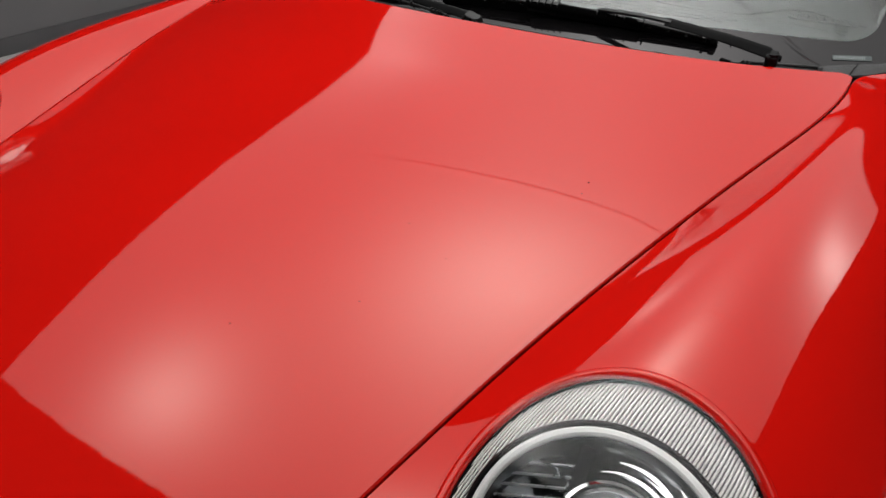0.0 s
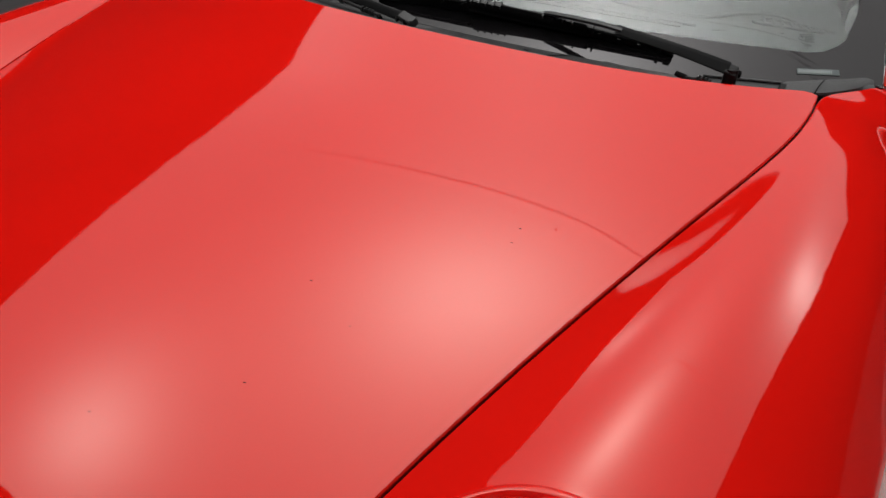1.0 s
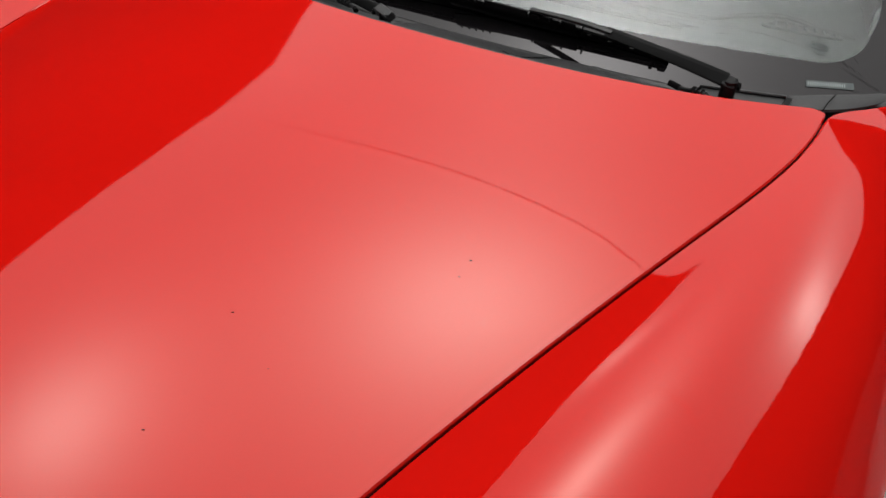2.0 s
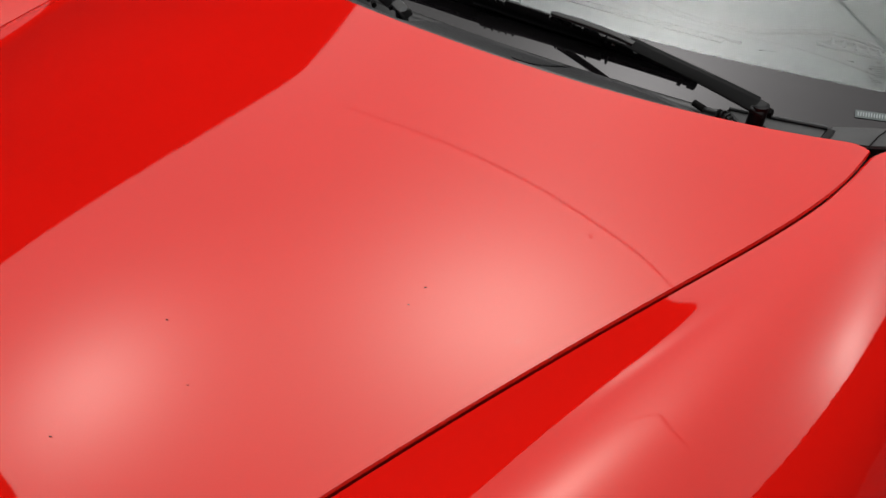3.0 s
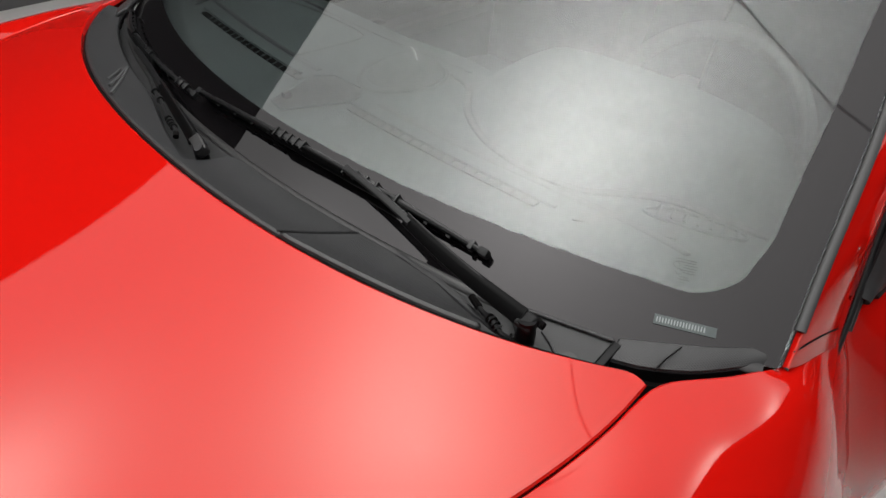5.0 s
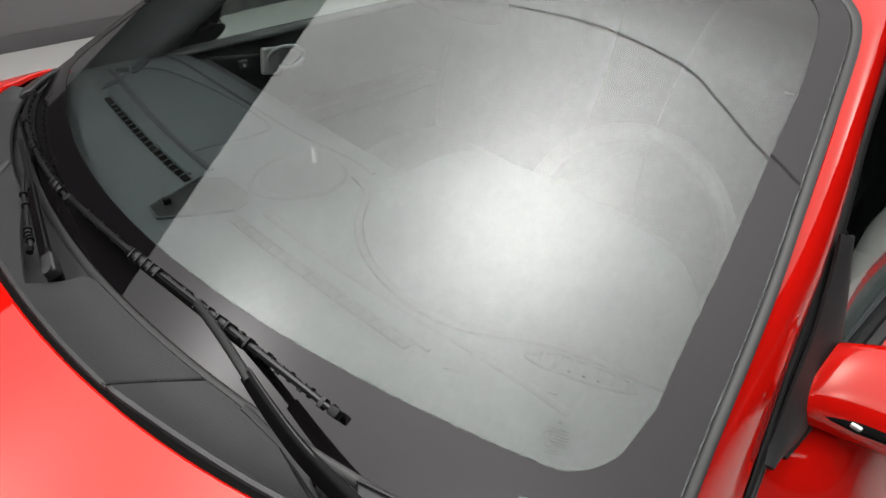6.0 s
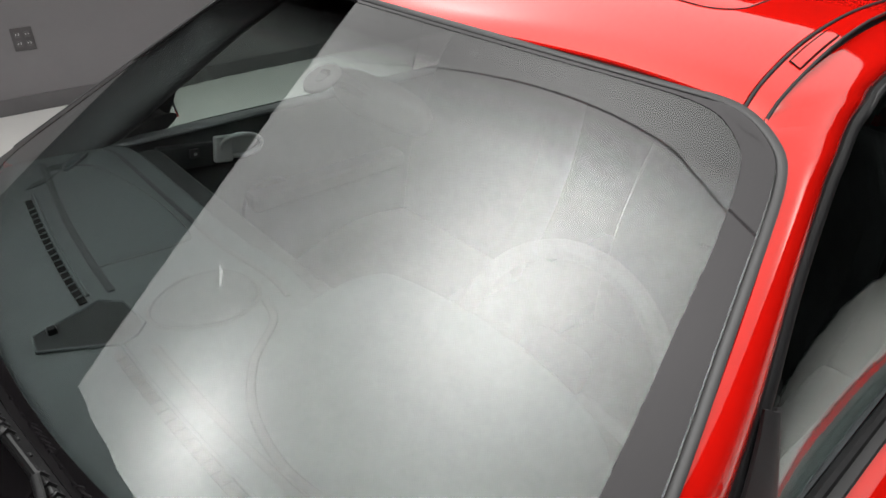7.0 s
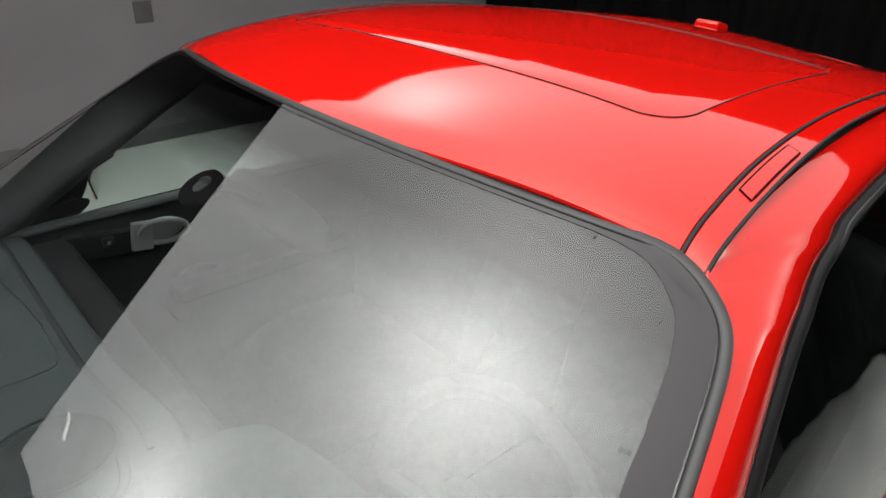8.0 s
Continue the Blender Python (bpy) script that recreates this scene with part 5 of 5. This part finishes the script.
for s in (1, -1):
    lamp = hub("headlamp", car)
    lamp["label"] = "clear round headlamp with a ribbed silver ring"

    def addl(name, bm, mat, label="", smooth=35, glass=False):
        ob = part(name, bm if s > 0 else mirrored(bm), mat, lamp, label, smooth)
        ob.visible_shadow = not glass
        return ob
    rim = RIM_LINE
    addl("rim", tube([r.lerp(LAMP_C, -0.028) for r in rim], 0.0056, 12, closed=True), PAINT, "red painted rim")
    addl("gap", tube([r.lerp(LAMP_C, 0.012) - LAMP_N * 0.0030 for r in rim], 0.0030, 8, closed=True), GAP, "dark gap inside the rim")
    addl("ribbed_ring", ribbed_ring(), [HEADSILVER, GROOVE_SHADE], "ribbed silver ring, the shade of its grooves in the colour", 0)
    addl("black_ring", tube(circle(IN_R - 0.0035, 0.002), 0.0036, 10, closed=True), GLOSSBLACK, "black inner ring")
    addl("bright_ring", tube(circle(IN_R - 0.0088, 0.001), 0.005, 10, closed=True), PALE, "bright pale ring")
    addl("bowl", bowl(IN_R - 0.010, 0.07, IN_A, IN_B, -0.002), DARKCHROME, "dark chrome reflector bowl")
    addl("projector_ring", tube(circle(0.043, -0.012, 64, 0.0, 0.020), 0.005, 10, closed=True), CHROME, "chrome projector ring")
    addl("projector_cup", bowl(0.043, 0.05, 0.0, 0.020, -0.014), DARKCHROME)
    eye = bmesh.new()
    bmesh.ops.create_uvsphere(eye, u_segments=32, v_segments=20, radius=0.028, matrix=Matrix.Translation(lamp_pt(0.0, 0.020, -0.03)))
    addl("projector_lens", eye, LENS, "clear projector lens", 60, True)
    addl("side_reflector", bowl(0.032, 0.035, -0.066, 0.026, -0.012, 10, 24, 0.003), DARKCHROME, "small chrome side reflector")
    for k in range(4):
        addl("fin", tube([lamp_pt(-0.10 + 0.028 * t, 0.014 + 0.010 * k + 0.010 * t, -0.012 - 0.006 * t) for t in lin(0, 2, 8)], 0.0014, 6), SILVER)
    for r_arc, a0, a1, wide in ((0.054, 20, 115, 0.0030), (0.063, 35, 100, 0.0042), (0.074, 15, 80, 0.0026), (0.083, 40, 130, 0.0020)):
        arc = [lamp_pt(r_arc * math.cos(a), 0.020 + r_arc * math.sin(a), -0.020 + 0.1 * (r_arc - 0.05)) for a in lin(radians(a0), radians(a1), 30)]
        addl("reflector_step", tube(arc, wide, 8, taper=lambda t: 0.25 + 3 * t * (1 - t)), CHROME, "bright stepped reflector edge")
    addl("divider", tube([lamp_pt(-0.038, 0.02 + 0.008 * k, -0.022 + 0.0018 * k) for k in range(9)], 0.006, 8, flat=0.4), GLOSSBLACK, "dark divider in the lamp")
    cover = bmesh.new()
    rings = []
    for r in (1.0, 0.92, 0.8, 0.62, 0.4, 0.2):
        rings.append([cover.verts.new(lens_point(i / 72, r)) for i in range(72)])
    tip = cover.verts.new(lamp_pt(0, 0, 0.044))
    for a, b in zip(rings, rings[1:]):
        for i in range(72):
            k = (i + 1) % 72
            cover.faces.new((a[i], a[k], b[k], b[i]))
    for i in range(72):
        cover.faces.new((rings[-1][i], rings[-1][(i + 1) % 72], tip))
    addl("lens_cover", cover, COVER, "clear plastic lens cover", 60, True)

# ---- cabin: dashboard ----
def dash_rear(x):
    return 1.822 + 0.02 * math.exp(-((x - 0.05) / 0.1) ** 2)


def binnacle(x, y):
    r2 = ((x - 0.385) / 0.265) ** 2 + ((y - 1.90) / 0.25) ** 2
    return max(0.0, 1 - r2)


def dash_z(x, y):
    base = 0.904 + 0.012 * math.sin(math.pi * min(1, max(0, (y - 1.44) / 0.42))) - 0.035 * max(0, (abs(x) - 0.5) / 0.2) ** 2
    b = binnacle(x, y)
    base = min(base, 1.092 + 0.53 * (y - 1.765 - 0.4 * x * x) - 0.026)
    return base + 0.055 * min(1, b * 1.9) ** 0.8


def dash_point(u, v):
    x = 0.71 * u
    y0 = screen_y(x, 0.884)
    y1 = dash_rear(x) + (0.11 * min(1, max(0, 1 - ((x - 0.385) / 0.265) ** 2)) ** 0.5)
    if v <= 0.9:
        y = y0 + (y1 - y0) * v / 0.9
        return (x, y, dash_z(x, y))
    k = (v - 0.9) / 0.1
    return (x, y1 + 0.012 * math.sin(k * math.pi * 0.6), dash_z(x, y1) - 0.05 * k * k - 0.25 * max(0, k - 0.5))


dash = hub("dashboard", car)
dash["label"] = "dark grey grained dashboard"
part("dash_top", shell(dash_point, lin(-1, 1, 110), lin(0, 1, 70), 0.006, 0.001), DASH, dash, "grey-green grained dashboard top")


def on_dash(x, y, lift=0.0):
    return Vector((x, y, dash_z(x, y) + lift))


# shade in the groove round the instrument hood, as a flat darker strip
part("binnacle_groove_shade", tube([on_dash(p.x, p.y, 0.0006) for p in smooth_line([(0.09, 1.772, 0), (0.143, 1.756, 0), (0.206, 1.694, 0), (0.278, 1.655, 0), (0.357, 1.641, 0), (0.421, 1.648, 0), (0.481, 1.672, 0), (0.547, 1.713, 0), (0.597, 1.745, 0), (0.64, 1.77, 0)], 70)], 0.0062, 8, flat=0.5, up=(0, 0, 1)), DASHDARK, dash, "darker strip for the shade in the groove round the instrument hood")
pod = bmesh.new()
bmesh.ops.create_uvsphere(pod, u_segments=40, v_segments=20, radius=1.0)
for v in pod.verts:
    x, y, z = v.co
    v.co = (0.040 + 0.066 * x * (1 - 0.2 * max(0, -y)), 1.705 + 0.075 * y, 0.908 + 0.045 * max(-0.2, z) ** (1 if z < 0 else 1.2) * (0.62 + 0.38 * y))
PODMAT = surface("grained_pod_plastic", (0.019, 0.0235, 0.0245), 0.55, vary=0.06, grain=0.4, spec=0.3)
PODTRIM = surface("satin_pod_trim", (0.3, 0.3, 0.3), 0.3, metal=0.9)
part("clock_pod", pod, PODMAT, dash, "domed clock pod on the dashboard", 70)
part("pod_chrome", tube([(0.020, 1.742, 0.947), (0.034, 1.738, 0.944), (0.050, 1.728, 0.939), (0.064, 1.722, 0.932)], 0.0030, 8, taper=lambda t: 0.3 + 0.7 * math.sin(math.pi * t)), PODTRIM, dash, "small bright trim on the pod")


def dash_patch(name, outline_pts, lift, mat, label):
    bm = bmesh.new()
    top = [bm.verts.new(on_dash(x, y, lift)) for x, y in outline_pts]
    low = [bm.verts.new(on_dash(x, y, -0.003)) for x, y in outline_pts]
    bm.faces.new(top)
    for i in range(len(top)):
        k = (i + 1) % len(top)
        bm.faces.new((low[i], low[k], top[k], top[i]))
    return part(name, bm, mat, dash, label, 0)


# shade where the pod meets the dash, drawn as a darker ring
part("pod_base_shade", tube([on_dash(0.040 + 0.068 * math.cos(a) * (1 - 0.2 * max(0, -math.sin(a))), 1.705 + 0.077 * math.sin(a), 0.0006) for a in lin(0, 2 * math.pi * 47 / 48, 47)], 0.0034, 8, closed=True, flat=0.4, up=(0, 0, 1)), DASHDARK, dash, "darker strip for the shade round the foot of the clock pod")
MESHMAT = weave_material("speaker_mesh", (0.009, 0.0105, 0.011), 0.0011, 0.6, 0.5, 0.15)
octagon = [(-0.025, 1.500), (0.010, 1.496), (0.067, 1.583), (0.062, 1.604), (0.045, 1.620), (-0.020, 1.616), (-0.047, 1.590), (-0.040, 1.565)]
dash_patch("speaker_grille", octagon, 0.003, MESHMAT, "dark eight-sided speaker grille")
part("grille_rim", tube([on_dash(x, y, 0.003) for x, y in octagon], 0.0022, 6, closed=True), DASH, dash)
part("light_sensor", block(0.012, 0.012, 0.010, Matrix.Translation(on_dash(-0.016, 1.522, 0.007)), 0.003), GLOSSBLACK, dash, "small black light sensor")


def vent_curve(x):
    return 1.572 + 0.11 * max(0, abs(x) - 0.08) ** 1.6


for s in (1, -1):
    pts = [(s * x, vent_curve(x) - 0.0055) for x in lin(0.08 if s > 0 else 0.055, 0.43, 24)] + [(s * x, vent_curve(x) + 0.0055) for x in lin(0.43, 0.08 if s > 0 else 0.055, 24)]
    dash_patch("defrost_slot", pts if s > 0 else pts[::-1], 0.002, GAP, "dark defroster slot")
    for k in range(17):
        x = (0.095 if s > 0 else 0.072) + k * 0.0198
        part("vent_rib", tube([on_dash(s * x, vent_curve(x) - 0.007, 0.002), on_dash(s * (x + 0.002), vent_curve(x) + 0.007, 0.003)], 0.0012, 5), DASH, dash)
    part("vent_frame", tube([on_dash(s * x, vent_curve(x) + 0.0105, 0.001) for x in lin(0.07, 0.45, 40)], 0.003, 6), DASH, dash, "raised edge behind the slot")
    # the crease's shade is a darker strip on the smooth top
    part("dash_crease_shade", tube([on_dash(s * x, vent_curve(x) + 0.04 + 0.02 * max(0, x - 0.3), 0.0003) for x in lin(0.06 if s < 0 else 0.10, 0.60, 50)], 0.0058, 8, flat=0.3, up=(0, 0, 1)), DASHDARK, dash, "darker strip for the shade in the moulded crease")
    oval = [(s * (0.575 + 0.052 * math.cos(a)), 1.71 + 0.014 * math.sin(a) + 0.03 * math.cos(a)) for a in lin(0, 2 * math.pi * 31 / 32, 31)]
    dash_patch("side_vent", oval if s > 0 else oval[::-1], 0.002, DASHDARK, "oval side vent")
    part("vent_rim", tube([on_dash(x, y, 0.002) for x, y in oval], 0.0024, 6, closed=True), DASH, dash)
    for k in range(7):
        a = -0.04 + k * 0.0133
        part("vent_tooth", tube([on_dash(s * (0.575 + a), 1.71 + a * 0.58 + 0.010, 0.003), on_dash(s * (0.581 + a), 1.71 + a * 0.58 - 0.006, 0.003)], 0.0024, 5), DASH, dash)
    patch = [(s * 0.478, 1.60), (s * 0.578, 1.665), (s * 0.565, 1.70), (s * 0.49, 1.64)]
    dash_patch("side_grille", patch if s > 0 else patch[::-1], 0.0015, MESHMAT, "small dark side grille")
air = smooth_line([on_dash(-0.135, 1.615, 0.0008), on_dash(-0.128, 1.735, 0.0008), on_dash(-0.165, 1.768, 0.0008), on_dash(-0.335, 1.766, 0.0008), on_dash(-0.50, 1.735, 0.0008), on_dash(-0.545, 1.69, 0.0008), on_dash(-0.54, 1.64, 0.0008)], 60)
part("airbag_joint", tube(air, 0.0013, 5), MOULD, dash, "fine joint of the airbag cover")
# rear crease: its shade is coloured in with a flat strip
part("rear_crease_shade", tube([on_dash(x, dash_rear(x) - 0.035, 0.0004) for x in lin(-0.66, 0.10, 40)], 0.0048, 8, flat=0.3, up=(0, 0, 1)), DASHDARK, dash, "darker strip for the shade in the crease along the dashboard's rear")
part("fascia", block(1.36, 0.10, 0.28, Matrix.Translation((0, 1.86, 0.72)), 0.03, 3), DASHDARK, dash, "black lower fascia")

# ---- steering wheel, seats, trims ----
DARKSPOKE = surface("satin_grey_spoke", (0.05, 0.05, 0.052), 0.45, metal=0.4)
WHEELSKIN = surface("polished_black_leather", (0.006, 0.006, 0.0065), 0.24, scale=12, spec=0.75)
wheel = hub("steering_wheel", car)
wheel["label"] = "black leather steering wheel with grey spokes"
wm = Matrix.Translation((0.375, 2.075, 0.80)) @ pose(0, 0, 0, 65, 0, 0)
part("rim", tube([wm @ Vector((0.183 * math.cos(a), 0.183 * math.sin(a), 0)) for a in lin(0, 2 * math.pi * 63 / 64, 63)], 0.0155, 12, closed=True), WHEELSKIN, wheel, "black leather rim")
hubm = block(0.12, 0.11, 0.05, wm, 0.03, 4)
part("hub_pad", hubm, LEATHER, wheel, "black centre pad")
for a in (-8, 188, 270):
    d = Vector((math.cos(radians(a)), math.sin(radians(a)), 0))
    part("spoke", tube([wm @ (d * 0.05), wm @ (d * 0.12 + Vector((0, 0, -0.008))), wm @ (d * 0.178)], 0.013, 8, flat=0.4), DARKSPOKE, wheel, "satin grey spoke")


def cushion(sx, sy, sz, m, puff=0.35):
    bm = bmesh.new()
    bmesh.ops.create_cube(bm, size=1.0)
    bmesh.ops.subdivide_edges(bm, edges=bm.edges[:], cuts=9, use_grid_fill=True)
    for v in bm.verts:
        x, y, z = v.co * 2
        r = 1 - puff * 0.28 * (x * x * y * y + y * y * z * z + x * x * z * z)
        side = 0.22 * max(0, abs(x) - 0.55) / 0.45
        v.co = Vector((x * r * sx / 2, y * r * sy / 2, (z * r + (side if z > 0.5 else 0)) * sz / 2))
    bm.transform(m)
    return bm


for s in (1, -1):
    seat = hub("seat", car)
    seat["label"] = "black leather bucket seat"
    part("cushion", cushion(0.5, 0.52, 0.16, Matrix.Translation((s * 0.36, 2.36, 0.44)) @ pose(0, 0, 0, 6)), LEATHER, seat)
    part("backrest", cushion(0.5, 0.66, 0.15, Matrix.Translation((s * 0.36, 2.69, 0.75)) @ pose(0, 0, 0, 70)), LEATHER, seat)
    part("headrest", cushion(0.26, 0.2, 0.11, Matrix.Translation((s * 0.36, 2.83, 1.09)) @ pose(0, 0, 0, 72)), LEATHER, seat)
    part("belt_guide", block(0.03, 0.02, 0.06, Matrix.Translation((s * 0.45, 2.72, 0.98)) @ pose(0, 0, 0, 70), 0.008), SILVER, seat, "silver belt guide")
    # pillar trim, headliner edge and door lining
    def trim_point(u, v):
        i = round(v * 88)
        a, b = rail_a[i] + Vector((-0.004, 0.002, -0.0065)), rail_b[i] + Vector((-0.016, 0.012, -0.012))
        p = a.lerp(b, u)
        return p + Vector((-0.03, 0.01, -0.012)) * math.sin(math.pi * u)
    bm = shell(trim_point, lin(1, 0, 12), lin(0, 1, 88), 0.004, 0.001)
    part("pillar_trim", bm if s > 0 else mirrored(bm), TRIM, car, "dark grey inner pillar trim")
    lining = hub("door_lining", car)
    lining["label"] = "black door lining"

    def addd(name, bm, mat, label="", smooth=35):
        return part(name, bm if s > 0 else mirrored(bm), mat, lining, label, smooth)
    addd("panel", shell(lambda u, v: (0.728 - 0.05 * math.sin(min(1, u * 3) * math.pi / 2) - 0.03 * u, 1.78 + 1.1 * v, 0.868 - 0.66 * u), lin(1, 0, 14), lin(0, 1, 20), 0.01, 0.003), DOORSKIN, "dark grained door panel")
    addd("sill", tube([(0.716, y, 0.868) for y in lin(1.80, 2.88, 12)], 0.018, 10, flat=0.55), TRIM, "dark window sill trim")
    addd("armrest", block(0.07, 0.5, 0.05, Matrix.Translation((0.645, 2.34, 0.66)), 0.02, 3), LEATHER)
    addd("switch_plate", block(0.02, 0.20, 0.06, Matrix.Translation((0.668, 1.99, 0.815)) @ pose(0, 0, 0, -8, 0, 0), 0.008, 3), DASHDARK, "dark switch plate")
    addd("lock_button", block(0.012, 0.024, 0.022, Matrix.Translation((0.655, 1.978, 0.827)), 0.004), PLASTIC, "door lock button")
    addd("lock_symbol", block(0.002, 0.007, 0.007, Matrix.Translation((0.6485, 1.978, 0.827)), 0), HANDLE)
    addd("handle_plate", block(0.018, 0.046, 0.066, Matrix.Translation((0.646, 2.046, 0.824)) @ pose(0, 0, 0, -8), 0.006, 3), HANDLE, "satin silver handle plate")
    pull = [(0.642 - 0.004 * math.sin(a), 2.040 + 0.052 + 0.054 * math.cos(a), 0.824 - 0.006 * math.cos(a) + 0.028 * math.sin(a)) for a in lin(0, 2 * math.pi * 39 / 40, 39)]
    addd("handle_pull", tube(pull, 0.0068, 8, closed=True), HANDLE, "satin silver door pull")
    cup = bmesh.new()
    bmesh.ops.create_uvsphere(cup, u_segments=24, v_segments=14, radius=1.0)
    cup.transform(Matrix.Translation((0.660, 2.092, 0.823)) @ Matrix.Diagonal((0.016, 0.052, 0.027, 1)))
    addd("handle_cup", cup, HANDLE, "satin silver handle cup", 60)
    addd("speaker", disc((0.66, 2.16, 0.62), (-1, 0, 0), 0.085, 0.012), DASHDARK, "round door speaker")

# rear-view mirror
rvm = hub("rear_view_mirror", car)
rvm["label"] = "black rear-view mirror on the windscreen"
part("stem", tube([(0, 1.95, 1.178), (0, 1.985, 1.165), (0.005, 2.02, 1.14)], 0.012, 10), PLASTIC, rvm)
hb = bmesh.new()
bmesh.ops.create_uvsphere(hb, u_segments=32, v_segments=18, radius=1.0)
for v in hb.verts:
    x, y, z = v.co
    v.co = (0.01 + 0.125 * math.copysign(abs(x) ** 0.7, x), 2.045 + 0.03 * y * (1 if y < 0 else 0.3), 1.125 + 0.036 * math.copysign(abs(z) ** 0.7, z))
part("housing", hb, PLASTIC, rvm, "black mirror housing", 60)
for s in (1, -1):
    part("sun_visor", block(0.34, 0.15, 0.018, Matrix.Translation((s * 0.30, 2.235, 1.205)) @ pose(0, 0, 0, 8, s * 3, 0), 0.008, 3), DASHDARK, car, "dark grey sun visor")


def liner_point(u, v):
    x = u * 0.53
    y = 2.135 + 0.28 * x * x + 1.05 * v
    return (x, y, roof_z(x * 0.9, y) - 0.028)


part("headliner", shell(liner_point, lin(1, -1, 20), lin(0, 1, 20), 0.005), DASHDARK, car, "dark grey headliner")
part("floor_pan", block(1.6, 3.9, 0.05, Matrix.Translation((0, 2.15, 0.2)), 0.01), GAP, car, "dark floor pan")
part("tunnel", block(0.22, 1.2, 0.3, Matrix.Translation((0, 2.35, 0.36)), 0.04, 3), LEATHER, car, "black centre console")
part("bulkhead", block(1.3, 0.06, 0.75, Matrix.Translation((0, 3.06, 0.6)), 0.02), LEATHER, car, "black rear bulkhead")
part("firewall", block(1.3, 0.04, 0.6, Matrix.Translation((0, 1.47, 0.5)), 0.01), GAP, car, "dark firewall")

# ---- nose, tail and wheels ----
def bumper_point(u, v):
    a = abs(u)
    y0, z0 = 0.196 + 0.05 * u * u, hood_z(min(1, a), 0.2) - 0.004
    x = u * (0.40 + 0.30 * min(1, v * 2.2))
    back = 0.35 * a ** 3
    pts = smooth_line([(x, y0 + back * 0.1, z0), (x, 0.06 + back * 0.6, z0 - 0.09), (x, 0.0 + back, z0 - 0.2), (x, 0.02 + back, 0.33), (x, 0.1 + back, 0.2)], 30)
    return pts[round(v * 30)]


part("front_bumper", shell(bumper_point, lin(-1, 1, 40), lin(1, 0, 30), 0.01, 0.002), PAINT, car, "glossy red nose")
part("rear_bumper", block(1.66, 0.2, 0.5, Matrix.Translation((0, 4.33, 0.5)), 0.08, 5), PAINT, car, "glossy red tail")
RIM = surface("silver_rim", (0.5, 0.5, 0.51), 0.3, metal=0.8)
for x in (0.765, -0.765):
    for y in (0.94, 3.3):
        w = hub("wheel", car)
        w.location = (x, y, 0.32)
        ring = bmesh.new()
        prof = [(0.22, -0.11), (0.27, -0.12), (0.31, -0.105), (0.32, -0.06), (0.32, 0.06), (0.31, 0.105), (0.27, 0.12), (0.22, 0.11)]
        rows = [[ring.verts.new((h, r * math.cos(a), r * math.sin(a))) for r, h in prof] for a in lin(0, 2 * math.pi * 47 / 48, 47)]
        for i in range(48):
            p, q = rows[i], rows[(i + 1) % 48]
            for k in range(len(prof)):
                m = (k + 1) % len(prof)
                ring.faces.new((p[k], p[m], q[m], q[k]))
        part("tyre", ring, RUBBER, w, "black tyre")
        d = bmesh.new()
        bmesh.ops.create_cone(d, cap_ends=True, segments=40, radius1=0.225, radius2=0.225, depth=0.16, matrix=pose(0, 0, 0, 0, 90, 0))
        part("rim", d, RIM, w, "silver wheel rim")
